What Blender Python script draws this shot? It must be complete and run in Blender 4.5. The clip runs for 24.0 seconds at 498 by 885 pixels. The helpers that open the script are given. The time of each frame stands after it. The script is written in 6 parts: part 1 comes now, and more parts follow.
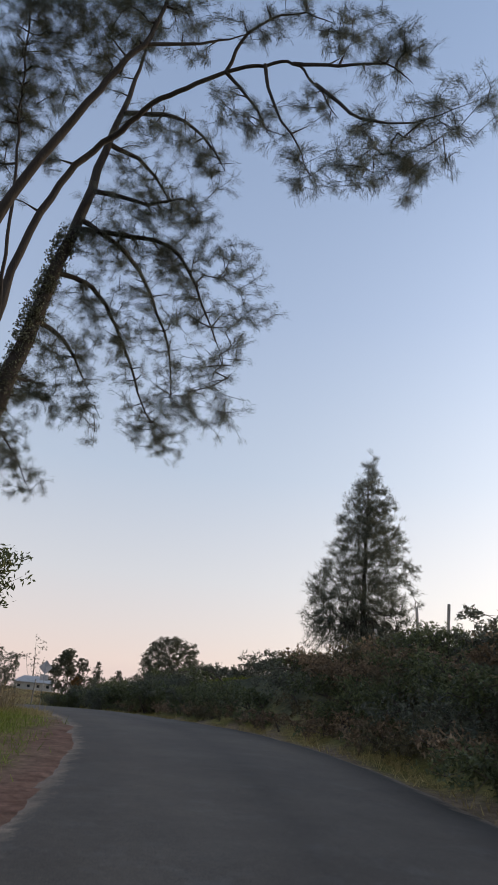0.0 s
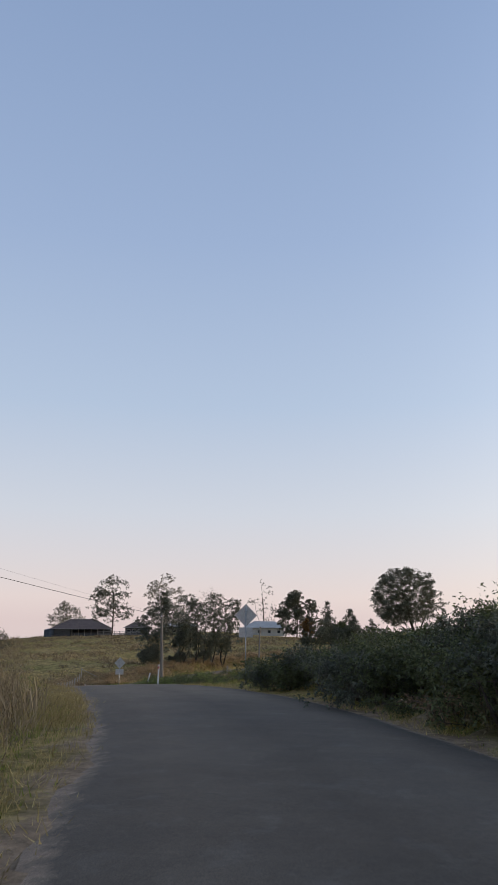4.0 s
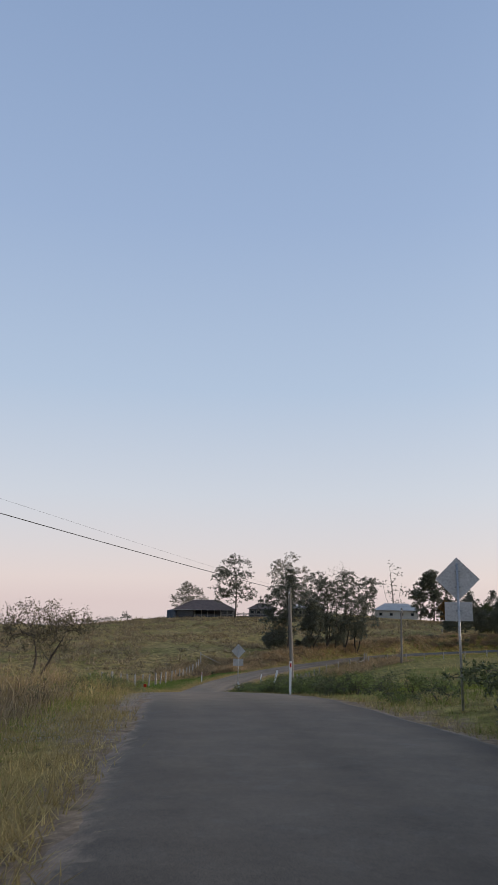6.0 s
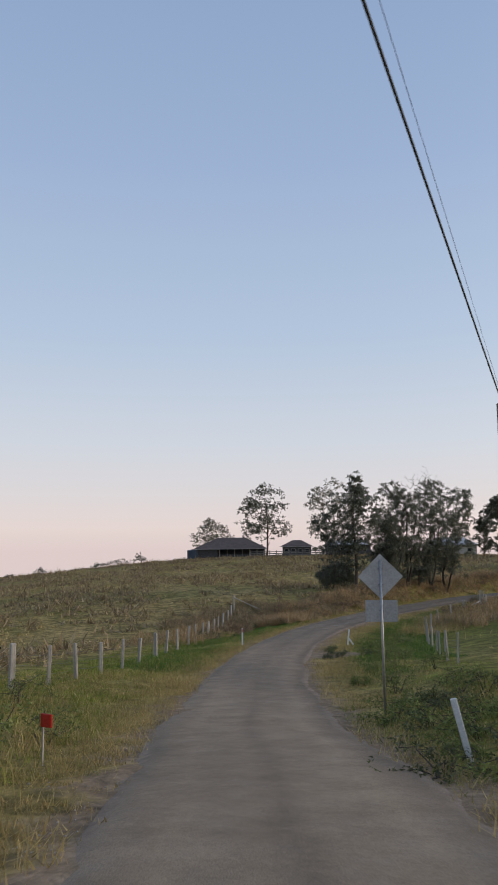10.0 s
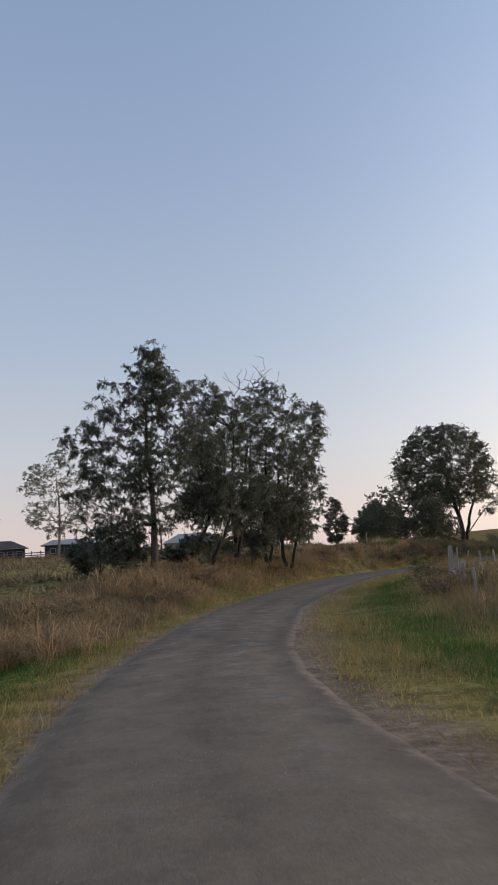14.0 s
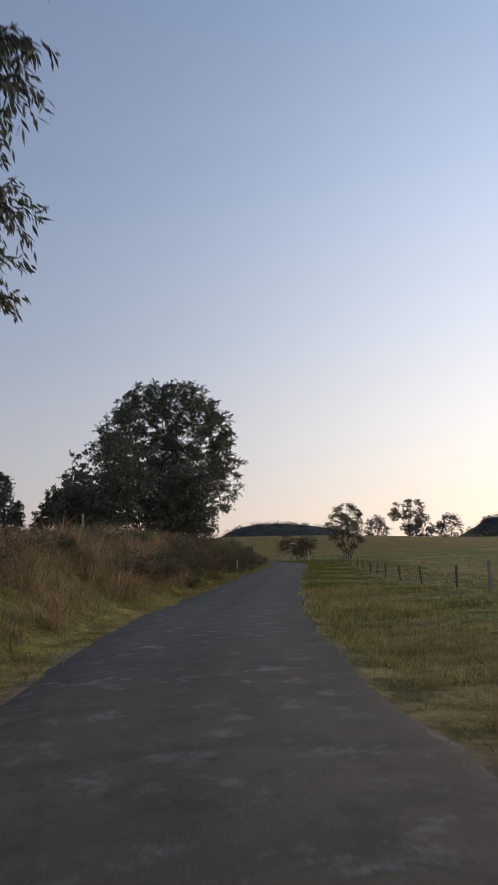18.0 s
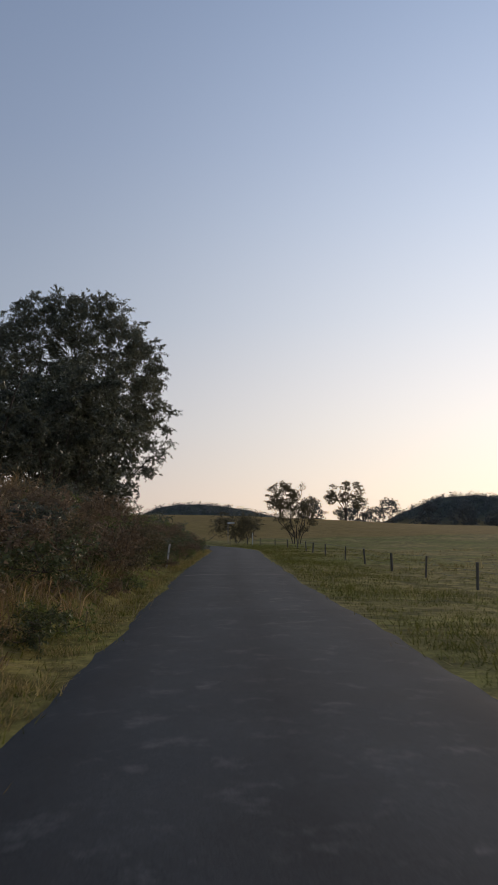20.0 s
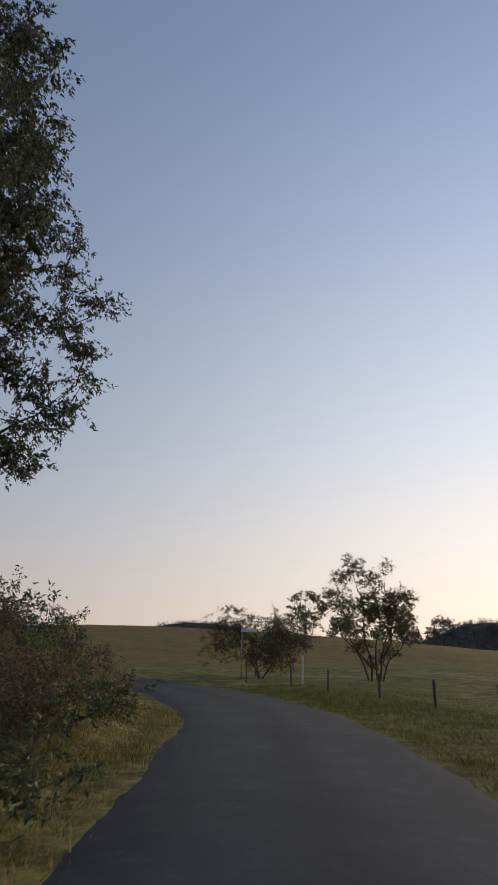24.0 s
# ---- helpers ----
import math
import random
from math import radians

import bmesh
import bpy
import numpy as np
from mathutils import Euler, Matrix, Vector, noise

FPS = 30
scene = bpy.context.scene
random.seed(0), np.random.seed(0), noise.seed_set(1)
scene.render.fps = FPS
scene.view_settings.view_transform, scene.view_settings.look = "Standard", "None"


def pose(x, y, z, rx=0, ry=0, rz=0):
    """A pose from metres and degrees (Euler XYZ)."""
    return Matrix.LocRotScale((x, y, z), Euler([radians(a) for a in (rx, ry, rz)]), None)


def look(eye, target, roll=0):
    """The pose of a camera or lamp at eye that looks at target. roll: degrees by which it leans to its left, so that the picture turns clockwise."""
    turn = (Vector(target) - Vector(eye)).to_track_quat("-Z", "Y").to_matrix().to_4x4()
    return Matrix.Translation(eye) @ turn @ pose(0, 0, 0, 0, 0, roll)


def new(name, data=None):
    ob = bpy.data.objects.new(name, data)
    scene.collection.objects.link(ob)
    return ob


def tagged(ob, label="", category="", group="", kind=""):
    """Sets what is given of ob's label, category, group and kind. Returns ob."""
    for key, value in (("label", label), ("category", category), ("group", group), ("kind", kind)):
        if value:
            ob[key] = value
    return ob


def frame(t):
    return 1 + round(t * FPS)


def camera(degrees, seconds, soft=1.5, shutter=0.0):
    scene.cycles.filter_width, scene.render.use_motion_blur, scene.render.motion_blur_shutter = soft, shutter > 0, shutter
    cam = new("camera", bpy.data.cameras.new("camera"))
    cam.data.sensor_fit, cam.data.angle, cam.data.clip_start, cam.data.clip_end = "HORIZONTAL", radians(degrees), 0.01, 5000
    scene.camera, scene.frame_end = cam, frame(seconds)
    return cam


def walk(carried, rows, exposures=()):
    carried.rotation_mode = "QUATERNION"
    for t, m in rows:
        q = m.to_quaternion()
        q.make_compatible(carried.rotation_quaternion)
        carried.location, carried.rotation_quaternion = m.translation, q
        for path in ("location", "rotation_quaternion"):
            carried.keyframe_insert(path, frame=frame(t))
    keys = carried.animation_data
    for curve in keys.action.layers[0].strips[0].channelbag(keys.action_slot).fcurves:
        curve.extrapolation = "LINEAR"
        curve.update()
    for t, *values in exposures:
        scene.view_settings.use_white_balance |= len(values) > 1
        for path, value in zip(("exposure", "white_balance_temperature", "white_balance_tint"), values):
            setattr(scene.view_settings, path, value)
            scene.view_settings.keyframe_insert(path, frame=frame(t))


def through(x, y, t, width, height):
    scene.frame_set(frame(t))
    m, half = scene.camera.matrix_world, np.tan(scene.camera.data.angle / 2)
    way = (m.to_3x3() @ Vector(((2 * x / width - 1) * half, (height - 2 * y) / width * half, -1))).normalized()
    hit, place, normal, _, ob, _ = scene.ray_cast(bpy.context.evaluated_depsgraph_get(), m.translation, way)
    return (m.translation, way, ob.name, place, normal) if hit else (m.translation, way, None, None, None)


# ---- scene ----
cam = camera(37.2, 24.0, shutter=0.12)
PATH = [
    (0, (0.0, 0.0, 1.6), (0.0, 1.892, 2.247), 5.0),
    (0.5, (-0.351, 3.019, 1.759), (-0.402, 4.882, 2.485), 3.2),
    (1, (-0.711, 6.207, 1.899), (-0.827, 8.123, 2.459), 2.8),
    (1.5, (-1.021, 9.47, 2.03), (-1.226, 11.389, 2.556), 1.5),
    (2, (-1.417, 12.784, 2.143), (-1.711, 14.695, 2.655), 0.8),
    (2.5, (-1.952, 16.176, 2.212), (-2.34, 18.072, 2.718), 0.6),
    (3, (-2.696, 19.663, 2.235), (-3.141, 21.549, 2.731), 0.5),
    (3.5, (-3.645, 23.241, 2.219), (-4.128, 25.121, 2.703), 0.4),
    (4, (-4.795, 26.909, 2.174), (-5.313, 28.782, 2.644), 0.4),
    (4.5, (-6.138, 30.668, 2.109), (-6.706, 32.53, 2.565), 0.6),
    (5, (-7.666, 34.523, 2.036), (-8.316, 36.361, 2.482), 0.8),
    (5.5, (-9.384, 38.451, 1.947), (-10.13, 40.255, 2.384), 0.8),
    (6, (-11.328, 42.418, 1.815), (-12.15, 44.191, 2.238), 0.8),
    (6.5, (-13.486, 46.432, 1.644), (-14.376, 48.175, 2.056), 0.7),
    (7, (-15.866, 50.527, 1.443), (-16.784, 52.258, 1.846), 0.4),
    (7.5, (-18.384, 54.75, 1.199), (-19.31, 56.483, 1.571), 0.2),
    (8, (-20.907, 59.117, 0.889), (-21.834, 60.857, 1.223), -0.4),
    (8.5, (-23.391, 63.565, 0.524), (-24.302, 65.317, 0.838), -0.7),
    (9, (-25.819, 67.919, 0.078), (-26.718, 69.679, 0.387), -0.7),
    (9.5, (-28.24, 72.31, -0.451), (-29.117, 74.082, -0.146), -0.7),
    (10, (-30.804, 76.817, -1.075), (-31.681, 78.591, -0.788), -0.6),
    (10.5, (-33.471, 81.452, -1.76), (-34.347, 83.231, -1.497), -0.6),
    (11, (-36.2, 86.237, -2.464), (-37.046, 88.033, -2.225), -0.8),
    (11.5, (-38.924, 91.209, -3.142), (-39.687, 93.044, -2.92), -1.0),
    (12, (-41.6, 96.416, -3.712), (-42.197, 98.312, -3.494), -1.4),
    (12.5, (-44.086, 101.747, -4.212), (-44.662, 103.646, -3.963), -1.4),
    (13, (-46.338, 107.112, -4.66), (-46.855, 109.019, -4.353), -1.7),
    (13.5, (-48.426, 112.926, -4.969), (-48.756, 114.873, -4.654), -2.4),
    (14, (-50.295, 118.966, -5.221), (-50.421, 120.939, -4.916), -3.5),
    (14.5, (-51.729, 125.004, -5.441), (-51.662, 126.98, -5.145), -4.3),
    (15, (-52.527, 131.207, -5.568), (-52.262, 133.169, -5.289), -4.8),
    (15.5, (-52.914, 137.482, -5.645), (-52.607, 139.439, -5.372), -4.3),
    (16, (-52.902, 143.847, -5.674), (-52.576, 145.8, -5.397), -3.3),
    (16.5, (-52.423, 150.305, -5.706), (-52.04, 152.247, -5.42), -2.5),
    (17, (-51.578, 156.797, -5.702), (-51.012, 158.693, -5.413), -2.8),
    (17.5, (-50.401, 163.161, -5.672), (-49.791, 165.043, -5.378), -2.7),
    (18, (-48.994, 169.511, -5.628), (-48.261, 171.349, -5.334), -2.5),
    (18.5, (-47.261, 175.919, -5.614), (-46.448, 177.724, -5.325), -2.3),
    (19, (-45.119, 182.465, -5.623), (-44.252, 184.247, -5.356), -1.8),
    (19.5, (-42.642, 189.085, -5.65), (-41.74, 190.853, -5.405), -1.2),
    (20, (-39.915, 195.715, -5.693), (-38.994, 197.474, -5.452), -0.5),
    (20.5, (-37.033, 202.298, -5.746), (-36.104, 204.048, -5.474), 0.2),
    (21, (-34.094, 208.777, -5.807), (-33.166, 210.512, -5.449), 1.2),
    (21.5, (-31.113, 215.155, -5.811), (-30.258, 216.91, -5.374), 1.5),
    (22, (-28.154, 221.417, -5.813), (-27.296, 223.145, -5.286), 1.8),
    (22.5, (-25.04, 227.634, -5.807), (-24.177, 229.354, -5.261), 1.9),
    (23, (-21.936, 233.896, -5.824), (-21.061, 235.61, -5.278), 1.8),
    (23.5, (-18.776, 240.196, -5.847), (-17.908, 241.912, -5.297), 1.7),
    (24, (-15.625, 246.502, -5.873), (-14.764, 248.22, -5.319), 1.4),
]
walk(cam, [(t, look(eye, target, roll)) for t, eye, target, roll in PATH],
     [(0, 0.05, 6950, 12), (2, 0.05, 6720, 12), (5, -0.01, 6580, 10), (10, 0.02, 6620, 9.4), (12, -0.05, 6640, 9.6), (14, -0.15, 6780, 11), (16, -0.3, 6800, 13), (17, -0.5, 6700, 13), (18, -0.58, 6620, 13), (20.5, -0.72, 6760, 12.8), (24, -0.74, 6750, 12.8)])

# ---- world, sun, exposure ----
SUN_YAW, SUN_EL = -62.0, 2.0          # degrees to the left of +y, degrees above the horizon
world = bpy.data.worlds.new("world")
scene.world = world
world.use_nodes = True
wn, wl = world.node_tree.nodes, world.node_tree.links
sky = wn.new("ShaderNodeTexSky")
sky.sky_type, sky.sun_disc = "NISHITA", False
sky.sun_elevation, sky.sun_rotation = radians(SUN_EL), radians(-SUN_YAW)
sky.altitude, sky.air_density, sky.dust_density, sky.ozone_density = 50, 1.0, 0.6, 3.0
way = wn.new("ShaderNodeTexCoord").outputs["Generated"]
part_z = wn.new("ShaderNodeSeparateXYZ")
wl.new(way, part_z.inputs[0])
dusk = wn.new("ShaderNodeValToRGB")     # the clear dusk sky by height: pink haze low down, blue overhead
DUSK = [(0.0, (0.70, 0.59, 0.59)), (0.03, (0.74, 0.645, 0.64)), (0.075, (0.68, 0.645, 0.675)), (0.14, (0.60, 0.635, 0.71)), (0.28, (0.44, 0.54, 0.695)), (0.48, (0.325, 0.43, 0.63)), (0.69, (0.25, 0.35, 0.55)), (1.0, (0.18, 0.28, 0.47))]
while len(dusk.color_ramp.elements) < len(DUSK):
    dusk.color_ramp.elements.new(0.5)
for e, (p, c) in zip(dusk.color_ramp.elements, DUSK):
    e.position, e.color = p, (*c, 1)
wl.new(part_z.outputs[2], dusk.inputs[0])
to_sun = wn.new("ShaderNodeVectorMath")  # the brighter, warmer arch round the set sun
to_sun.operation = "DOT_PRODUCT"
to_sun.inputs[1].default_value = (-math.sin(radians(SUN_YAW)), math.cos(radians(SUN_YAW)), 0.05)
wl.new(way, to_sun.inputs[0])
arch = wn.new("ShaderNodeMath")
arch.operation, arch.use_clamp = "MAXIMUM", True
arch.inputs[1].default_value = 0.0
wl.new(to_sun.outputs["Value"], arch.inputs[0])
power = wn.new("ShaderNodeMath")
power.operation = "POWER"
power.inputs[1].default_value = 4.0
wl.new(arch.outputs[0], power.inputs[0])
glow = wn.new("ShaderNodeMix")
glow.data_type, glow.blend_type, glow.clamp_result = "RGBA", "ADD", False
arch_hue = wn.new("ShaderNodeValToRGB")   # the arch is warm at the horizon and pale blue above
ARCH = [(0.0, (1.0, 0.83, 0.53)), (0.18, (0.88, 0.81, 0.70)), (0.4, (0.68, 0.74, 0.81)), (0.8, (0.38, 0.56, 0.88))]
while len(arch_hue.color_ramp.elements) < len(ARCH):
    arch_hue.color_ramp.elements.new(0.5)
for e, (p, c) in zip(arch_hue.color_ramp.elements, ARCH):
    e.position, e.color = p, (*c, 1)
wl.new(part_z.outputs[2], arch_hue.inputs[0])
arch_gain = wn.new("ShaderNodeVectorMath")
arch_gain.operation = "SCALE"
arch_gain.inputs["Scale"].default_value = 1.27
wl.new(arch_hue.outputs[0], arch_gain.inputs[0])
wl.new(arch_gain.outputs[0], glow.inputs[7])
wl.new(power.outputs[0], glow.inputs[0])
wl.new(dusk.outputs[0], glow.inputs[6])
both = wn.new("ShaderNodeMix")
both.data_type, both.blend_type, both.clamp_result = "RGBA", "ADD", False
both.inputs[0].default_value = 0.03
wl.new(glow.outputs[2], both.inputs[6])
wl.new(sky.outputs[0], both.inputs[7])
wl.new(both.outputs[2], wn["Background"].inputs[0])
wn["Background"].inputs[1].default_value = 1.0
sun = new("sun", bpy.data.lights.new("sun", "SUN"))
sun.data.energy, sun.data.angle, sun.data.color = 2.2, radians(24), (1.0, 0.82, 0.62)
sd = Vector((-math.sin(radians(SUN_YAW)) * math.cos(radians(8)), math.cos(radians(SUN_YAW)) * math.cos(radians(8)), math.sin(radians(8))))
sun.matrix_world = look(sd * 50, (0, 0, 0))


# ---- materials ----
def ramp(nt, fac, stops):
    r = nt.nodes.new("ShaderNodeValToRGB")
    while len(r.color_ramp.elements) < len(stops):
        r.color_ramp.elements.new(0.5)
    for e, (p, c) in zip(r.color_ramp.elements, stops):
        e.position, e.color = p, (*c, 1)
    nt.links.new(fac, r.inputs[0])
    return r.outputs[0]


def noise_tex(nt, scale, detail=4, rough=0.55, stretch=None):
    co = nt.nodes.new("ShaderNodeNewGeometry").outputs["Position"]
    if stretch:
        mp = nt.nodes.new("ShaderNodeMapping")
        mp.inputs["Scale"].default_value = stretch
        nt.links.new(co, mp.inputs[0])
        co = mp.outputs[0]
    n = nt.nodes.new("ShaderNodeTexNoise")
    n.inputs["Scale"].default_value, n.inputs["Detail"].default_value, n.inputs["Roughness"].default_value = scale, detail, rough
    nt.links.new(co, n.inputs["Vector"])
    return n.outputs[0]


def mixc(nt, fac, a, b, mode="MIX"):
    m = nt.nodes.new("ShaderNodeMix")
    m.data_type, m.blend_type = "RGBA", mode
    for s, v in ((m.inputs[0], fac), (m.inputs[6], a), (m.inputs[7], b)):
        if isinstance(v, (int, float)):
            s.default_value = v
        elif isinstance(v, tuple):
            s.default_value = (*v, 1)
        else:
            nt.links.new(v, s)
    return m.outputs[2]


def attr(nt, name):
    a = nt.nodes.new("ShaderNodeAttribute")
    a.attribute_name = name
    return a.outputs["Fac"]


def mat(name, rough=0.8, metal=0.0):
    m = bpy.data.materials.new(name)
    m.use_nodes = True
    b = m.node_tree.nodes["Principled BSDF"]
    b.inputs["Roughness"].default_value, b.inputs["Metallic"].default_value = rough, metal
    b.inputs["Specular IOR Level"].default_value = 0.3
    return m, m.node_tree, b


def bump(nt, b, height, strength=0.5, dist=0.02):
    n = nt.nodes.new("ShaderNodeBump")
    n.inputs["Strength"].default_value, n.inputs["Distance"].default_value = strength, dist
    nt.links.new(height, n.inputs["Height"])
    nt.links.new(n.outputs[0], b.inputs["Normal"])


def simple(name, lo, hi, scale, rough=0.8, metal=0.0, stretch=None, relief=0.01, fine=None):
    """A surface whose colour drifts from lo to hi at one scale and is grained at a finer one."""
    m, nt, b = mat(name, rough, metal)
    c = ramp(nt, noise_tex(nt, scale, 5, 0.6, stretch), [(0.3, lo), (0.7, hi)])
    g = noise_tex(nt, fine or scale * 9, 4, 0.6, stretch)
    c = mixc(nt, 0.35, c, ramp(nt, g, [(0.3, tuple(v * 0.6 for v in lo)), (0.7, tuple(min(1, v * 1.25) for v in hi))]))
    nt.links.new(c, b.inputs["Base Color"])
    bump(nt, b, g, 0.5, relief)
    return m


def leaf_mat(name, lo, hi, sheen=0.45, through=0.25):
    m, nt, b = mat(name, sheen)
    rnd = nt.nodes.new("ShaderNodeNewGeometry").outputs["Random Per Island"]
    c = ramp(nt, rnd, [(0.0, lo), (0.75, hi), (1.0, tuple(v * 1.5 for v in hi))])
    c = mixc(nt, ramp(nt, noise_tex(nt, 0.7, 3), [(0.35, (0, 0, 0)), (0.65, (0.45, 0.45, 0.45))]), c, tuple(v * 0.6 for v in lo))
    nt.links.new(c, b.inputs["Base Color"])
    t = nt.nodes.new("ShaderNodeBsdfTranslucent")
    nt.links.new(c, t.inputs[0])
    mx = nt.nodes.new("ShaderNodeMixShader")
    mx.inputs[0].default_value = through
    nt.links.new(b.outputs[0], mx.inputs[1])
    nt.links.new(t.outputs[0], mx.inputs[2])
    nt.links.new(mx.outputs[0], nt.nodes["Material Output"].inputs[0])
    return m


def dirt_colour(nt):
    return ramp(nt, noise_tex(nt, 1.7, 6, 0.7), [(0.3, (0.17, 0.115, 0.078)), (0.7, (0.36, 0.26, 0.182))])


def asphalt_mat():
    m, nt, b = mat("worn_asphalt", 0.9)
    grey = ramp(nt, noise_tex(nt, 0.35, 5, 0.6), [(0.3, (0.056, 0.046, 0.038)), (0.7, (0.1, 0.083, 0.067))])
    worn = ramp(nt, noise_tex(nt, 1.1, 6, 0.7), [(0.32, (0.285, 0.197, 0.121)), (0.7, (0.435, 0.31, 0.198))])
    c = mixc(nt, attr(nt, "worn"), grey, worn)
    # the last stretch goes over to a darker blue-grey
    c = mixc(nt, attr(nt, "blue_grey"), c, ramp(nt, noise_tex(nt, 0.5, 6, 0.65), [(0.3, (0.031, 0.036, 0.039)), (0.7, (0.053, 0.06, 0.063))]))
    blotch = mixc(nt, 1.0, attr(nt, "patchy"), ramp(nt, noise_tex(nt, 1.7, 8, 0.72), [(0.48, (0, 0, 0)), (0.62, (0.55, 0.55, 0.55))]), "MULTIPLY")
    c = mixc(nt, blotch, c, ramp(nt, noise_tex(nt, 5.0, 4), [(0.3, (0.042, 0.038, 0.035)), (0.7, (0.075, 0.068, 0.061))]))
    pale = mixc(nt, 1.0, attr(nt, "patchy"), ramp(nt, noise_tex(nt, 1.9, 6, 0.7), [(0.55, (0, 0, 0)), (0.68, (0.65, 0.65, 0.65))]), "MULTIPLY")
    c = mixc(nt, pale, c, (0.3, 0.27, 0.24))
    c = mixc(nt, mixc(nt, 0.4, attr(nt, "track"), noise_tex(nt, 0.7, 6, 0.65), "MULTIPLY"), c, mixc(nt, 1.0, c, (0.5, 0.51, 0.54), "MULTIPLY"))
    edge = mixc(nt, 0.55, attr(nt, "dirt"), noise_tex(nt, 3.3, 6, 0.75))
    c = mixc(nt, ramp(nt, edge, [(0.44, (0, 0, 0)), (0.58, (0.95, 0.95, 0.95))]), c, dirt_colour(nt))
    g = noise_tex(nt, 75, 3, 0.75)
    c = mixc(nt, 0.8, c, ramp(nt, g, [(0.32, (0.55, 0.55, 0.55)), (0.68, (1.4, 1.4, 1.4))]), "MULTIPLY")
    c = mixc(nt, 0.45, c, ramp(nt, noise_tex(nt, 14, 5, 0.7), [(0.3, (0.75, 0.75, 0.75)), (0.7, (1.25, 1.25, 1.24))]), "MULTIPLY")
    nt.links.new(c, b.inputs["Base Color"])
    bump(nt, b, g, 0.35, 0.008)
    return m


def ground_mat():
    m, nt, b = mat("grassy_ground", 1.0)
    b.inputs["Specular IOR Level"].default_value = 0.06
    big, mid, fine = noise_tex(nt, 0.06, 5, 0.6), noise_tex(nt, 0.5, 7, 0.72), noise_tex(nt, 4.5, 6, 0.75)
    green = ramp(nt, mid, [(0.3, (0.1, 0.118, 0.022)), (0.7, (0.235, 0.24, 0.045))])
    dry = ramp(nt, mid, [(0.3, (0.26, 0.175, 0.07)), (0.7, (0.54, 0.385, 0.165))])
    c = mixc(nt, attr(nt, "dry"), green, dry)
    c = mixc(nt, ramp(nt, big, [(0.42, (0, 0, 0)), (0.6, (0.6, 0.6, 0.6))]), c, dry)
    c = mixc(nt, ramp(nt, noise_tex(nt, 1.1, 7, 0.72, (1, 1, 2)), [(0.42, (0.8, 0.8, 0.8)), (0.56, (0, 0, 0))]), c, (0.1, 0.085, 0.03))
    edge = mixc(nt, 0.4, attr(nt, "dirt"), noise_tex(nt, 3.3, 6, 0.75))
    c = mixc(nt, ramp(nt, edge, [(0.42, (0, 0, 0)), (0.6, (0.95, 0.95, 0.95))]), c, dirt_colour(nt))
    brown = ramp(nt, noise_tex(nt, 0.4, 6, 0.7), [(0.3, (0.2, 0.125, 0.04)), (0.7, (0.32, 0.21, 0.07))])
    c = mixc(nt, attr(nt, "tilled"), c, brown)
    red = ramp(nt, noise_tex(nt, 2.0, 6, 0.7), [(0.3, (0.15, 0.076, 0.05)), (0.7, (0.3, 0.165, 0.115))])
    c = mixc(nt, attr(nt, "red"), c, red)
    wood = ramp(nt, noise_tex(nt, 0.06, 6, 0.7), [(0.35, (0.04, 0.046, 0.04)), (0.65, (0.085, 0.094, 0.074))])
    c = mixc(nt, attr(nt, "wood"), c, wood)
    c = mixc(nt, 0.85, c, ramp(nt, fine, [(0.3, (0.45, 0.45, 0.43)), (0.7, (1.5, 1.48, 1.42))]), "MULTIPLY")
    nt.links.new(c, b.inputs["Base Color"])
    bump(nt, b, mixc(nt, 0.5, fine, mid), 0.8, 0.1)
    return m


M_ASPHALT, M_GROUND = asphalt_mat(), ground_mat()
M_BARK = simple("grey_brown_bark", (0.05, 0.038, 0.03), (0.13, 0.105, 0.085), 3.0, 0.95, stretch=(1, 1, 0.25), relief=0.03)
M_DARKBARK = simple("dark_furrowed_bark", (0.024, 0.02, 0.017), (0.06, 0.05, 0.043), 4.0, 0.95, stretch=(1, 1, 0.2), relief=0.04)
M_PALEBARK = simple("pale_gum_bark", (0.16, 0.14, 0.12), (0.34, 0.3, 0.26), 2.0, 0.8, stretch=(1, 1, 0.3), relief=0.01)
M_GUMLEAF = leaf_mat("gum_leaf", (0.07, 0.078, 0.056), (0.18, 0.185, 0.135), 0.4, 0.42)
M_DARKLEAF = leaf_mat("dark_leaf", (0.06, 0.066, 0.046), (0.16, 0.165, 0.11), 0.35, 0.42)
M_NEEDLE = leaf_mat("casuarina_needle", (0.06, 0.068, 0.052), (0.14, 0.15, 0.115), 0.7, 0.4)
M_PALELEAF = leaf_mat("pale_leaf", (0.17, 0.155, 0.12), (0.36, 0.33, 0.25))
M_SCRUB = leaf_mat("scrub_leaf", (0.056, 0.068, 0.029), (0.155, 0.168, 0.07), 0.5, 0.32)
# leaf colour lifted towards blue-grey to stand in for distance haze
M_HAZYLEAF = leaf_mat("hazy_far_leaf", (0.066, 0.08, 0.084), (0.125, 0.145, 0.15))
M_ORANGE = leaf_mat("orange_leaf", (0.12, 0.07, 0.025), (0.24, 0.13, 0.04))
M_OLIVE = leaf_mat("olive_brown_leaf", (0.09, 0.075, 0.04), (0.19, 0.155, 0.085), 0.6, 0.4)
M_TUSSOCK = leaf_mat("tawny_tussock_blade", (0.27, 0.175, 0.085), (0.56, 0.39, 0.21), 0.85, 0.35)
M_DRYGRASS = leaf_mat("dry_grass_blade", (0.28, 0.205, 0.08), (0.52, 0.39, 0.165), 0.85, 0.3)
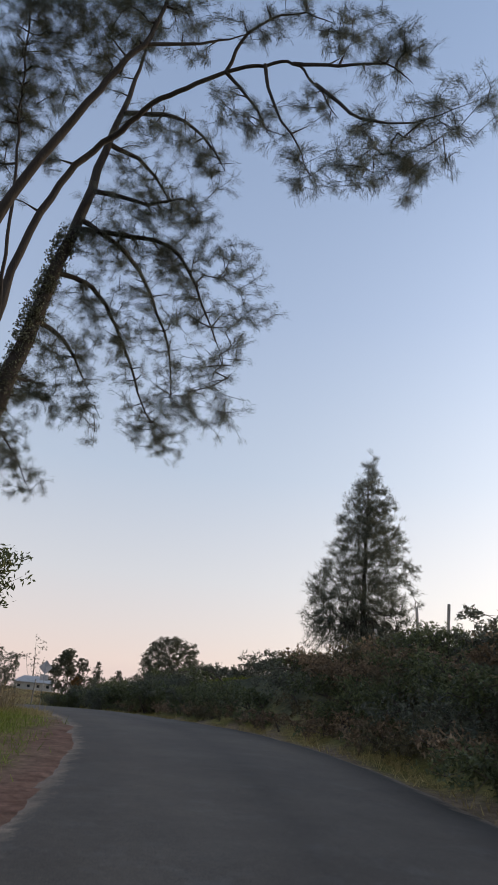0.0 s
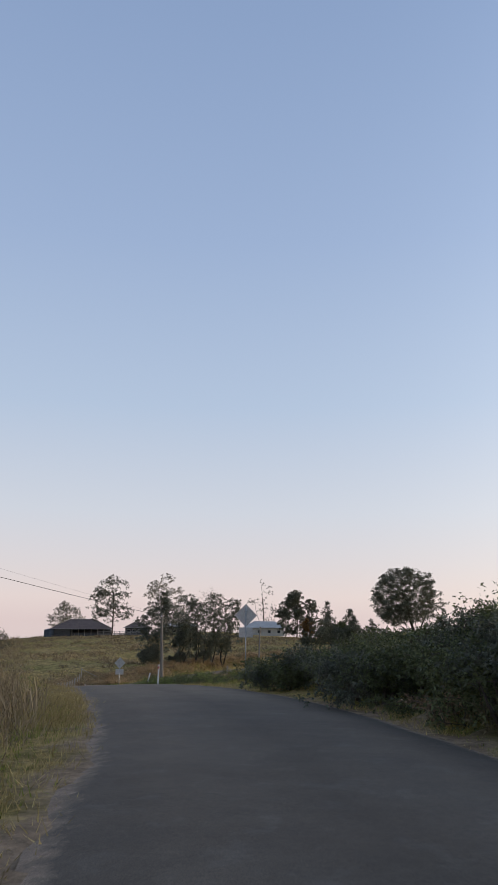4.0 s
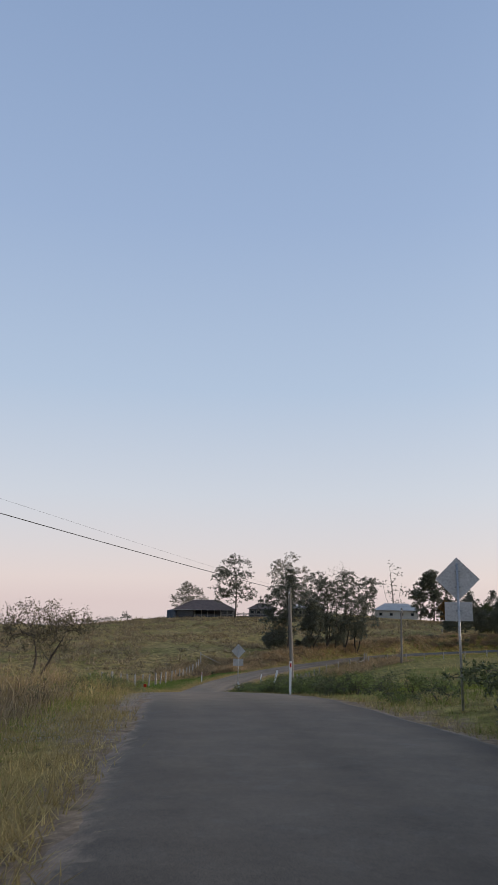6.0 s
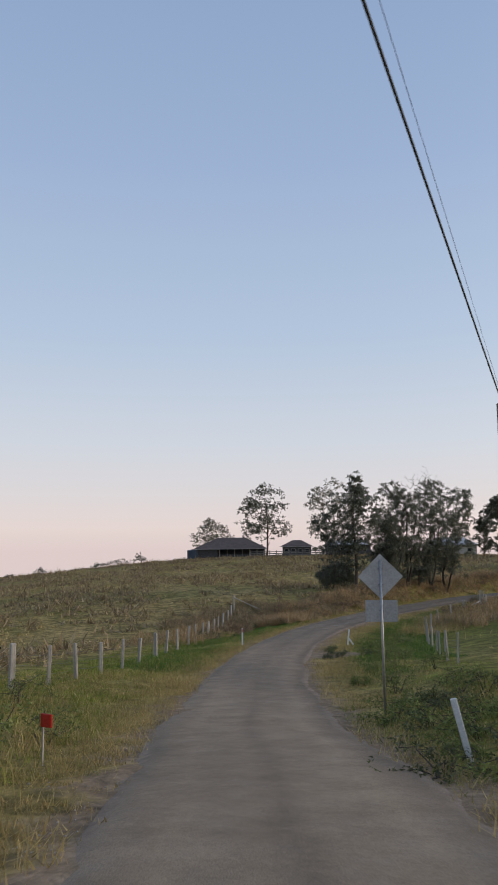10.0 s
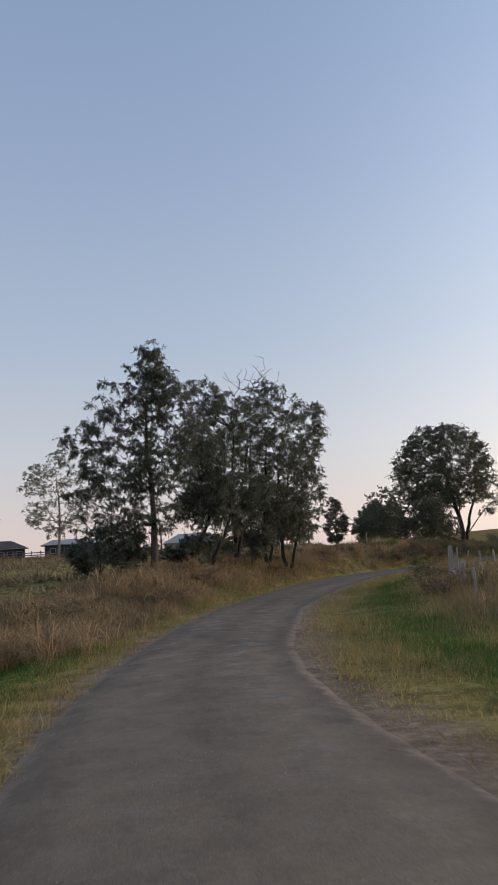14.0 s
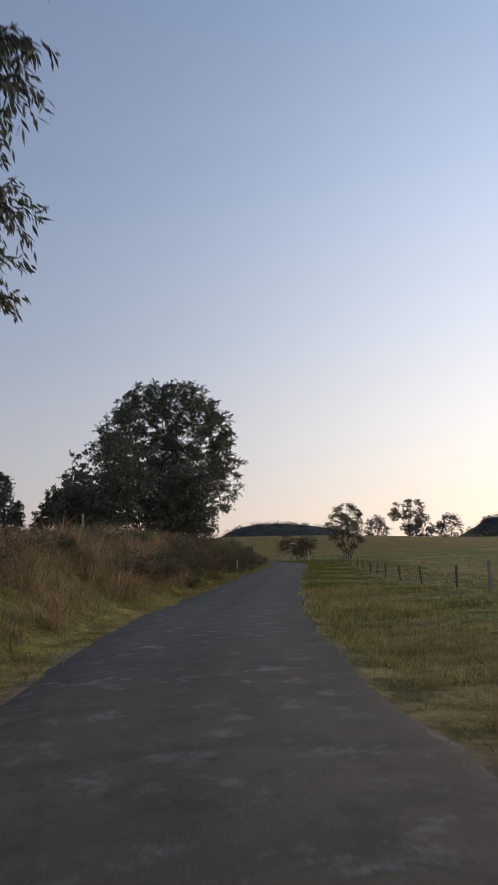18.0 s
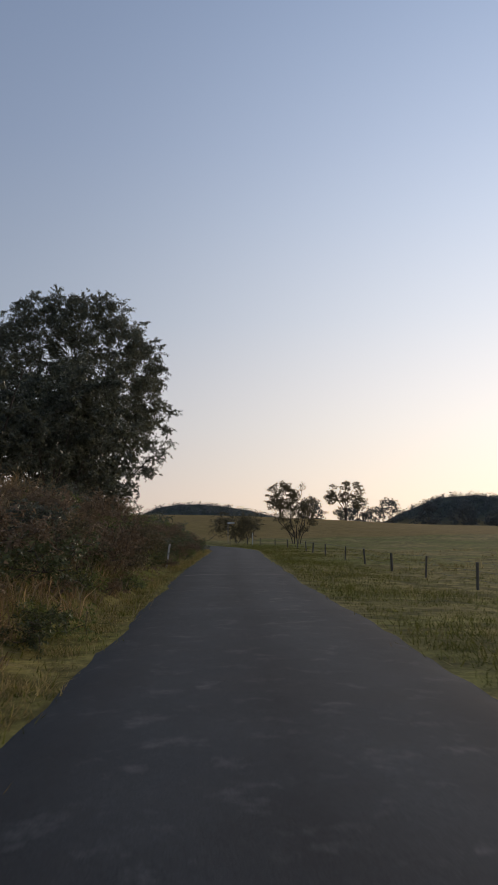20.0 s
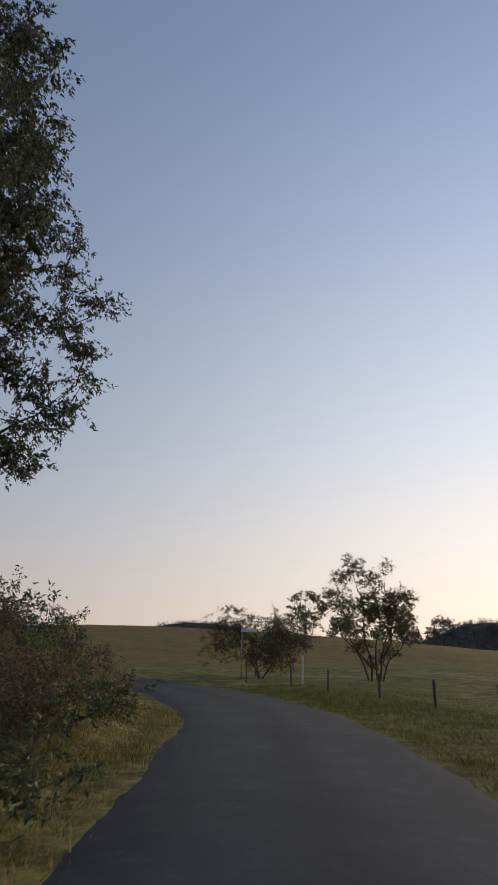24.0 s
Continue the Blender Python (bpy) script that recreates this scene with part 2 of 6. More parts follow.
M_BROWNGRASS = leaf_mat("brown_grass_blade", (0.18, 0.13, 0.07), (0.41, 0.305, 0.175), 0.85, 0.3)
M_BRACKEN = leaf_mat("dead_bracken_leaf", (0.15, 0.105, 0.065), (0.31, 0.215, 0.13), 0.85, 0.2)
M_WEED = leaf_mat("weed_leaf", (0.1, 0.128, 0.038), (0.26, 0.29, 0.092), 0.7, 0.32)
M_STONE = simple("grey_road_gravel", (0.24, 0.212, 0.185), (0.45, 0.4, 0.35), 9.0, 0.9, relief=0.004)
M_PATCH = simple("dark_bitumen_patch", (0.055, 0.051, 0.048), (0.085, 0.079, 0.073), 3.0, 0.7, relief=0.008)
M_GREENGRASS = leaf_mat("green_grass_blade", (0.125, 0.155, 0.025), (0.3, 0.32, 0.065), 0.85, 0.3)
M_LUSH = leaf_mat("lush_grass_blade", (0.055, 0.115, 0.022), (0.14, 0.235, 0.05), 0.8, 0.3)
M_POST = simple("weathered_grey_timber", (0.21, 0.19, 0.165), (0.46, 0.42, 0.37), 5.0, 0.9, stretch=(1, 1, 0.15), relief=0.01)
# the post timber again in a darker tone, for the last fence
M_DARKPOST = simple("darker_timber", (0.07, 0.06, 0.05), (0.17, 0.15, 0.125), 5.0, 0.95, stretch=(1, 1, 0.15), relief=0.01)
M_LATEGRASS = leaf_mat("dull_yellow_green_blade", (0.1, 0.102, 0.018), (0.245, 0.225, 0.046), 0.85, 0.25)
M_POLE = simple("grey_pole_timber", (0.13, 0.11, 0.095), (0.27, 0.24, 0.21), 4.0, 0.9, stretch=(1, 1, 0.1), relief=0.01)
M_WHITE = simple("white_guide_post_plastic", (0.62, 0.61, 0.59), (0.8, 0.79, 0.77), 4.0, 0.5, relief=0.002)
M_RED = simple("red_reflector", (0.42, 0.03, 0.02), (0.55, 0.05, 0.03), 20.0, 0.25, relief=0.001)
M_SIGN = simple("bare_aluminium_sign_back", (0.36, 0.35, 0.34), (0.52, 0.51, 0.5), 2.5, 0.45, 0.5, relief=0.002)
M_GALV = simple("galvanised_steel", (0.25, 0.25, 0.25), (0.42, 0.42, 0.42), 12.0, 0.4, 0.7, relief=0.001)
M_WIRE = simple("dull_wire", (0.08, 0.08, 0.08), (0.16, 0.155, 0.15), 10.0, 0.6, 0.4, relief=0.001)
M_CABLE = simple("black_cable_sheath", (0.02, 0.02, 0.022), (0.04, 0.04, 0.042), 8.0, 0.6, relief=0.001)


# ---- helpers for building ----
def link_mesh(name, verts, faces, material, parent=None, smooth=False, label=""):
    """One mesh object from vertex and face arrays (faces all of one size)."""
    v, f = np.asarray(verts, np.float32), np.asarray(faces, np.int32)
    me = bpy.data.meshes.new(name)
    me.vertices.add(len(v))
    me.vertices.foreach_set("co", v.ravel())
    k = f.shape[1]
    me.loops.add(f.size)
    me.loops.foreach_set("vertex_index", f.ravel())
    me.polygons.add(len(f))
    me.polygons.foreach_set("loop_start", np.arange(0, f.size, k, dtype=np.int32))
    me.polygons.foreach_set("loop_total", np.full(len(f), k, np.int32))
    if smooth:
        me.polygons.foreach_set("use_smooth", np.ones(len(f), bool))
    me.update(calc_edges=True)
    me.materials.append(material)
    ob = new(name, me)
    ob.parent = parent
    if label:
        tagged(ob, label)
    return ob


def part(name, bm, material, parent=None, label="", smooth=False):
    me = bpy.data.meshes.new(name)
    for f in bm.faces:
        f.smooth = smooth
    bm.to_mesh(me)
    bm.free()
    me.materials.append(material)
    ob = new(name, me)
    ob.parent = parent
    if label:
        tagged(ob, label)
    return ob


def box_bm(sx, sy, sz, at=(0, 0, 0), bevel=0.0, bm=None, turn=None):
    own = bm or bmesh.new()
    m = Matrix.Translation(at)
    if turn:
        m = m @ turn
    made = bmesh.ops.create_cube(own, size=1, matrix=m @ Matrix.Diagonal((sx, sy, sz, 1)))
    if bevel:
        edges = list({e for v in made["verts"] for e in v.link_edges})
        bmesh.ops.bevel(own, geom=edges, offset=bevel, segments=1, affect="EDGES", profile=0.7)
    return own


def empty(name, at, yaw=0.0):
    e = new(name)
    e.matrix_basis = pose(*at, 0, 0, yaw)
    return e


def tube_arrays(p0, p1, r0, r1, sides):
    """Frustums from p0 to p1: vertex and quad arrays."""
    p0, p1, r0, r1 = (np.asarray(a, float) for a in (p0, p1, r0, r1))
    d = p1 - p0
    d /= np.linalg.norm(d, axis=1, keepdims=True) + 1e-9
    up = np.where(np.abs(d[:, 2:]) > 0.9, [[1.0, 0, 0]], [[0, 0, 1.0]])
    u = np.cross(d, up)
    u /= np.linalg.norm(u, axis=1, keepdims=True) + 1e-9
    w = np.cross(d, u)
    a = np.arange(sides) * 2 * np.pi / sides
    ring = np.cos(a)[None, :, None] * u[:, None] + np.sin(a)[None, :, None] * w[:, None]
    v = np.concatenate([p0[:, None] + ring * r0[:, None, None], p1[:, None] + ring * r1[:, None, None]], 1)
    i = np.arange(sides)
    j = (i + 1) % sides
    q = np.stack([i, j, j + sides, i + sides], 1)
    f = q[None] + (np.arange(len(p0)) * 2 * sides)[:, None, None]
    return v.reshape(-1, 3), f.reshape(-1, 4)


def tube_mesh(name, points, r0, r1, material, parent=None, sides=6, label=""):
    """One closed tube along the points."""
    p = np.asarray(points, float)
    n = len(p)
    d = np.gradient(p, axis=0)
    d /= np.linalg.norm(d, axis=1, keepdims=True) + 1e-9
    up = np.where(np.abs(d.mean(0)[2]) > 0.9, 1.0, 0.0) * np.array([1.0, 0, 0]) + np.where(np.abs(d.mean(0)[2]) > 0.9, 0.0, 1.0) * np.array([0, 0, 1.0])
    u = np.cross(d, up)
    u /= np.linalg.norm(u, axis=1, keepdims=True) + 1e-9
    w = np.cross(d, u)
    a = np.arange(sides) * 2 * np.pi / sides
    r = np.linspace(r0, r1, n)[:, None, None]
    v = (p[:, None] + r * (np.cos(a)[None, :, None] * u[:, None] + np.sin(a)[None, :, None] * w[:, None])).reshape(-1, 3)
    i = np.arange(sides)
    q = np.stack([i, (i + 1) % sides, (i + 1) % sides + sides, i + sides], 1)
    f = (q[None] + (np.arange(n - 1) * sides)[:, None, None]).reshape(-1, 4)
    return link_mesh(name, v, f, material, parent, True, label)


# ---- the lie of the land ----
EYE_UP = 1.62
DRIVEN = np.array([(t, *eye) for t, eye, target, roll in PATH])
EDGE_T = [0, 5, 6.5, 8.4, 9.0, 9.5, 10, 12, 14, 15, 17, 18.7, 20, 21, 24]
EDGE_L = [-1.2, -1.15, -1.1, -1.1, -1.2, -1.3, -1.25, -1.05, -1.2, -1.6, -2.0, -2.4, -1.9, -1.55, -1.6]
EDGE_R = [4.6, 4.7, 5.2, 5.1, 4.4, 3.2, 2.6, 3.05, 2.8, 2.35, 2.2, 2.45, 3.0, 3.4, 3.4]


def line_of_road():
    """The driven line, thinned out, led on before its start and after its end: time-like parameter, x, y, z of the surface, edges."""
    t = np.arange(0, 24.01, 0.1)
    xyz = np.stack([np.interp(t, DRIVEN[:, 0], DRIVEN[:, k]) for k in (1, 2, 3)], 1)
    ker = np.hanning(9) / np.hanning(9).sum()
    pad = np.concatenate([2 * xyz[:1] - xyz[4:0:-1], xyz, 2 * xyz[-1:] - xyz[-2:-6:-1]])
    xyz = np.stack([np.convolve(pad[:, k], ker, "valid") for k in range(3)], 1)
    left, right = np.interp(t, EDGE_T, EDGE_L), np.interp(t, EDGE_T, EDGE_R)
    d0 = xyz[1] - xyz[0]
    back = xyz[0] - np.arange(80, 0, -1)[:, None] * np.array([d0[0], d0[1], 0.0]) / np.hypot(d0[0], d0[1])
    ahead, heading, p = [], math.atan2(xyz[-1][1] - xyz[-6][1], xyz[-1][0] - xyz[-6][0]), xyz[-1].copy()
    for k in range(170):
        heading += radians(0.0 if k < 18 else 1.25 if k < 75 else 0.0)
        p = p + np.array([math.cos(heading), math.sin(heading), 0.012 if k > 25 else 0.0])
        ahead.append(p.copy())
    ahead = np.array(ahead)
    tt = np.concatenate([np.linspace(-8, -0.1, 80), t, 24 + np.arange(1, 171) * 0.08])
    pts = np.concatenate([back, xyz, ahead])
    pts[:, 2] -= EYE_UP
    le = np.concatenate([np.full(80, left[0]), left, np.full(170, left[-1])])
    re = np.concatenate([np.full(80, right[0]), right, np.full(170, right[-1])])
    return tt, pts, le, re


ROAD_T, ROAD, ROAD_L, ROAD_R = line_of_road()
_tan = np.gradient(ROAD[:, :2], axis=0)
_tan /= np.linalg.norm(_tan, axis=1, keepdims=True)
ROAD_N = np.stack([_tan[:, 1], -_tan[:, 0]], 1)     # to the right of the way

LAND_WEST = [(-56.6, 119.8, -7.1), (-58.7, 125.2, -7.45), (-60.8, 130.8, -7.8), (-63, 136.3, -8.3), (-65, 141.7, -7.6), (-68, 134, -7.8), (-25, 0, 0.2), (-60, 20, -2.0), (-45, 60, -3.6), (-75, 100, -6.6), (-49, 99, -5.1), (-66, 144, -6.5), (-59, 162, -5.95), (-143, 228, -5.0),
             (-142, 271, -3.4), (-104, 276, -3.1), (-165, 190, -9.0), (-120, 160, -7.6), (-95, 140, -7.2), (-210, 330, -11.0), (-75, 215, -4.6),
             (-45, 215, -4.4), (-60, 280, -3.0), (-25, 300, -4.8), (-110, 60, -5.5), (-100, 350, -2.5), (-180, 260, -7.4), (-230, 150, -14.0), (-260, 250, -16.0), (-240, 60, -12.0), (-200, 210, -11.0)]
LAND_EAST = [(10, 35, 4.4), (12, 70, 5.0), (26, 50, 6.0), (-1, 57.5, 2.3), (30, 0, 5.0), (10, 0, 3.6), (-14, 62, 0.2), (-24, 108, -3.6), (-10, 150, -3.4),
             (-36, 156, -6.2), (0, 100, -1.0), (-20, 190, -7.3), (10, 240, -7.7), (42, 300, -7.2), (24, 410, 0.2), (40, 360, -2.4), (70, 342, -4.0),
             (90, 330, -5.6), (50, 488, 3.2), (72, 482, 3.6), (150, 420, -3.0), (60, 180, -6.0), (120, 260, -7.0), (200, 520, 2.0)]
HILLS = [(655, 945, 58, 110, 120), (345, 1260, 45, 65, 100), (420, 1270, 47, 65, 100), (495, 1280, 46, 65, 100), (575, 1285, 41, 65, 100), (920, 950, 74, 190, 260), (800, 800, 36, 80, 90)]
BANK_T = [-8, 0, 4, 6, 7, 9, 12, 13, 14, 15, 15.6, 16.2, 17.3, 19, 21, 23, 25, 30]
BANK_L = [0.3, 0.3, 0.1, -0.3, -0.4, -0.2, 0.4, 0.1, -0.2, -0.6, -0.6, 0.2, 1.4, 1.75, 2.7, 2.4, 1.6, 1.0]
BANK_R = [2.6, 2.6, 2.5, 1.9, 1.2, 0.2, 0.7, 0.3, -0.3, -0.35, -0.15, 0.05, 0.5, 0.2, -0.2, -0.25, 0.0, 0.3]


LAND_AT = np.concatenate([np.array(LAND_WEST + LAND_EAST, float), ROAD[40::16]])


def fit_land():
    """Weights of a smooth sheet (radial, with a plane) through the known heights."""
    p = LAND_AT[:, :2]
    n = len(p)
    a = np.zeros((n + 3, n + 3))
    a[:n, :n] = np.sqrt(((p[:, None] - p[None]) ** 2).sum(2) + 400.0) / 100 - np.eye(n) * 0.02
    a[:n, n:] = np.concatenate([np.ones((n, 1)), p / 100], 1)
    a[n:, :n] = a[:n, n:].T
    return np.linalg.solve(a, np.concatenate([LAND_AT[:, 2], np.zeros(3)]))


LAND_FIT = fit_land()


def nearest_road(x, y):
    """For flat arrays: index of the nearest point of the road line, and the offset to its right."""
    idx, off = np.empty(len(x), int), np.empty(len(x))
    for a in range(0, len(x), 4000):
        b = slice(a, a + 4000)
        dx, dy = x[b, None] - ROAD[None, :, 0], y[b, None] - ROAD[None, :, 1]
        d2 = dx * dx + dy * dy
        k = d2.argmin(1)
        r = np.arange(len(k))
        side = np.sign(dx[r, k] * ROAD_N[k, 0] + dy[r, k] * ROAD_N[k, 1])
        idx[b], off[b] = k, np.where(side == 0, 1, side) * np.sqrt(d2[r, k])
    return idx, off


def sstep(a, b, x):
    u = np.clip((x - a) / (b - a), 0, 1)
    return u * u * (3 - 2 * u)


def wave(x, y):
    return (np.sin(x * 0.31 + 1.3 * np.sin(y * 0.17)) + np.sin(y * 0.37 + 1.7 * np.sin(x * 0.13)) + 0.6 * np.sin(x * 0.9 + y * 0.7)) / 2.6


def land(x, y):
    """Height of the ground, with the road's index and offset there."""
    x, y = np.atleast_1d(np.asarray(x, float)), np.atleast_1d(np.asarray(y, float))
    shape = x.shape
    x, y = x.ravel(), y.ravel()
    k, off = nearest_road(x, y)
    g = np.full(len(x), LAND_FIT[-3]) + LAND_FIT[-2] * x / 100 + LAND_FIT[-1] * y / 100
    for w, (cx, cy, _) in zip(LAND_FIT, LAND_AT):
        g += w * np.sqrt((x - cx) ** 2 + (y - cy) ** 2 + 400.0) / 100
    out = np.hypot(x + 40, y - 180)
    far = sstep(200, 420, out)
    g = np.clip(g, -12, 12) * (1 - far) + far * (-6.0 - 0.03 * np.clip(out - 300, 0, 1500))
    g -= 0.1 * np.clip(out - 172, 0, 900) * sstep(-40, -110, x)
    for hx, hy, hz, sx, sy in HILLS:
        g += hz * np.exp(-((x - hx) / sx) ** 2 - ((y - hy) / sy) ** 2)
    zr, t = ROAD[k, 2], ROAD_T[k]
    d = np.where(off < 0, ROAD_L[k] - off, off - ROAD_R[k])       # metres past the road's edge
    rise = np.where(off < 0, np.interp(t, BANK_T, BANK_L), np.interp(t, BANK_T, BANK_R))
    steep = np.where((off > 0) & (t < 6.5), 5.0, np.where(off < 0, np.interp(t, [15.8, 17.0], [5.5, 4.0]), 5.5))
    prof = zr - 0.06 + rise * sstep(0.7, steep, d) - 0.04 * np.exp(-((d - 1.0) / 0.7) ** 2)
    mix = sstep(4.5, 17.0, d)
    z = prof * (1 - mix) + g * mix
    rough = 0.07 * wave(x * 1.7, y * 1.7) * sstep(0.5, 2.5, d) + 0.16 * wave(x * 0.35, y * 0.35) * sstep(6, 25, d)
    z = z + rough - 0.25 * (1 - sstep(-1.9, -0.9, d))
    return z.reshape(shape), k.reshape(shape), off.reshape(shape), d.reshape(shape)


def ground_z(x, y):
    return float(land([x], [y])[0][0])


def beside(t, off):
    """Place on the ground at an offset to the right of the driven line, at the line's parameter t."""
    k = int(np.argmin(np.abs(ROAD_T - t)))
    x, y = ROAD[k, :2] + ROAD_N[k] * off
    return x, y, ground_z(x, y)


def spread_axis(lo, hi, step, far, grow):
    a = list(np.arange(lo, hi + step, step))
    s = step
    while a[-1] < far[1]:
        s *= grow
        a.append(a[-1] + s)
    s = step
    while a[0] > far[0]:
        s *= grow
        a.insert(0, a[0] - s)
    return np.array(a)


def add_attr(me, name, values):
    a = me.attributes.new(name, "FLOAT", "POINT")
    a.data.foreach_set("value", np.asarray(values, np.float32).ravel())


BARE = (-44.8, 116.0)      # the middle of a bare patch of reddish earth beside the road


def build_ground():
    xs = spread_axis(-78, 34, 1.2, (-3200, 3200), 1.055)
    ys = spread_axis(-14, 320, 1.25, (-2500, 3600), 1.055)
    gx, gy = np.meshgrid(xs, ys)
    z, k, off, d = land(gx, gy)
    n, m = gx.shape
    i = np.arange(n * m).reshape(n, m)
    f = np.stack([i[:-1, :-1], i[:-1, 1:], i[1:, 1:], i[1:, :-1]], -1).reshape(-1, 4)
    ob = link_mesh("ground", np.stack([gx, gy, z], -1).reshape(-1, 3), f, M_GROUND, None, True)
    t = ROAD_T[k]
    w = wave(gx * 1.3, gy * 1.1)
    dirt = (1 - sstep(0.0, np.where(t > 16.5, 0.45, 1.3), d + 0.5 * w)) * np.where(t > 19, 0.35, 0.9)
    dirt = np.maximum(dirt, (1 - sstep(0.2, 1.6, d + 0.9 * w)) * ((off > 0) & (t > 11.2) & (t < 17.8)) * 0.6)
    dirt = np.maximum(dirt, (1 - sstep(1.0, 1.9, d + 0.4 * w)) * ((off < 0) & (t > 7.5) & (t < 10.6)) * 0.95)
    bare = np.hypot((gx - BARE[0]) / 1.9, (gy - BARE[1]) / 2.6)
    dirt = np.maximum(dirt, 1 - sstep(0.6, 1.1, bare + 0.3 * w))
    dry = np.clip(0.45 + 0.5 * w + 0.35 * (1 - sstep(0.5, 2.0, d)), 0, 1)
    dry = np.where((t > 17.5) & (off > 0), np.clip(dry * 0.3 + 0.75 * sstep(45, 95, d + 6 * w), 0, 1), dry)
    dry = np.where((off < 0) & (d > 12) & (t > 6), np.clip(dry + 0.28, 0, 1), dry)
    dry = np.where((t < 6.5) & (off > 0), dry * 0.25, dry)
    dry = np.where((t > 12.2) & (t < 17.6) & (off > 0) & (d > 1.6), dry * 0.25, dry)
    dry = np.where((t > 13.5) & (off < 0) & (d > 1.4) & (d < 9), np.clip(dry + 0.1, 0, 1), dry)
    dry = np.where((t > 17) & (d < 14) & ((off > 0) | (d < 2.5)), dry * 0.3, dry)
    dry = np.where((t > 16.8) & (t < 20.6) & (off > 0) & (d < 2.8 + w), 0.85, dry)
    wood = np.clip(sstep(560, 720, np.hypot(gx, gy - 180)) * sstep(-2.0, 4.0, z), 0, 1)
    wood = np.maximum(wood, 0.8 * sstep(1.0, 2.2, d + 0.5 * w) * (1 - sstep(14, 24, d)) * ((off > 0) & (t < 6.6)))
    red = (1 - sstep(0.3, 1.1, d + 0.35 * w)) * ((off < 0) & (t < 3.6))
    add_attr(ob.data, "red", red)
    add_attr(ob.data, "tilled", 0.85 * sstep(-12, 8, gx) * sstep(314, 320, gy + 0.15 * gx + 2 * w) * sstep(10, 18, d))
    add_attr(ob.data, "dirt", dirt)
    add_attr(ob.data, "dry", dry)
    add_attr(ob.data, "wood", wood)
    tagged(ob, "rolling paddock with dry and green grass", "ground", kind="structure")


def build_road():
    cols, fine = 15, 4
    u = np.linspace(0, 1, cols)
    rng = np.random.default_rng(5)
    old = np.arange(len(ROAD))
    at = np.linspace(0, len(ROAD) - 1, (len(ROAD) - 1) * fine + 1)
    put = lambda a: np.interp(at, old, a)
    line = np.stack([put(ROAD[:, k]) for k in range(3)], 1)
    nrm = np.stack([put(ROAD_N[:, k]) for k in range(2)], 1)
    n = len(line)

    def ragged():
        return np.convolve(rng.normal(0, 0.22, n), np.hanning(23) / np.hanning(23).sum(), "same") + rng.normal(0, 0.012, n)
    off = (put(ROAD_L) + ragged())[:, None] * (1 - u) + (put(ROAD_R) + ragged())[:, None] * u
    xy = line[:, None, :2] + nrm[:, None] * off[..., None]
    drop = 0.055
    crown = 0.05 * (1 - (2 * u - 1) ** 2)[None] - np.where((u == 0) | (u == 1), 1.0, 0.0)[None] * drop
    z = line[:, 2:3] - 0.03 + crown + 0.012 * wave(xy[..., 0] * 3, xy[..., 1] * 3)
    i = np.arange(n * cols).reshape(n, cols)
    f = np.stack([i[:-1, :-1], i[:-1, 1:], i[1:, 1:], i[1:, :-1]], -1).reshape(-1, 4)
    ob = link_mesh("road", np.concatenate([xy, z[..., None]], -1).reshape(-1, 3), f, M_ASPHALT, None, True)
    t = np.broadcast_to(put(ROAD_T)[:, None], off.shape)
    worn = np.interp(t, [0, 6, 8, 9.5, 11, 13.5, 15, 17.5, 20.5, 30], [0.18, 0.2, 0.42, 0.85, 1.0, 0.7, 0.5, 0.4, 0.12, 0.0])
    edge = np.abs(2 * u - 1)[None] + 0 * off
    worn = np.clip(worn * (1 + 0.3 * wave(xy[..., 0] * 1.1, xy[..., 1] * 1.1) + 0.18 * np.cos(edge * 9.0)), 0, 1)
    dirt = np.clip((edge - 0.8) / 0.2, 0, 1) * np.interp(t, [17, 20], [0.8, 0.3])
    dirt = np.maximum(dirt, np.clip((edge - 0.62) / 0.38, 0, 1) * ((t > 11) & (t < 16.5)) * (off > 0) * 0.6)
    add_attr(ob.data, "worn", worn)
    add_attr(ob.data, "blue_grey", np.interp(t, [17.8, 20.4], [0.0, 0.9]))      # darker and bluer from here on
    lane = 0.5 + 0.2 * wave(xy[..., 0] * 0.3, xy[..., 1] * 0.3)
    track = np.exp(-((u[None] - 0.5) / 0.09) ** 2) * 0.8 + np.exp(-((u[None] - 0.93) / 0.1) ** 2) + 0.6 * np.exp(-((u[None] - 0.12) / 0.09) ** 2)
    add_attr(ob.data, "track", np.clip(track * (0.7 + lane * 0.6), 0, 1))
    add_attr(ob.data, "dirt", dirt)
    add_attr(ob.data, "patchy", np.interp(t, [11.4, 12.4, 14.4, 15.4, 19, 20.5, 22.5, 23.4], [0.2, 0.45, 0.3, 0.95, 0.9, 0.3, 0.35, 0.15]))
    return tagged(ob, "narrow sealed country road, worn and patched", "road", kind="structure")


def road_z(x, y):
    """Height of the sealed surface."""
    x, y = np.asarray(x, float), np.asarray(y, float)
    k, off = nearest_road(x, y)
    ahead = (x - ROAD[k, 0]) * _tan[k, 0] + (y - ROAD[k, 1]) * _tan[k, 1]
    run = np.gradient(ROAD[:, 2]) / np.linalg.norm(np.gradient(ROAD[:, :2], axis=0), axis=1)
    u = np.clip((off - ROAD_L[k]) / (ROAD_R[k] - ROAD_L[k]), 0, 1)
    return ROAD[k, 2] + run[k] * ahead - 0.03 + 0.05 * (1 - (2 * u - 1) ** 2) + 0.012 * wave(x * 3, y * 3)


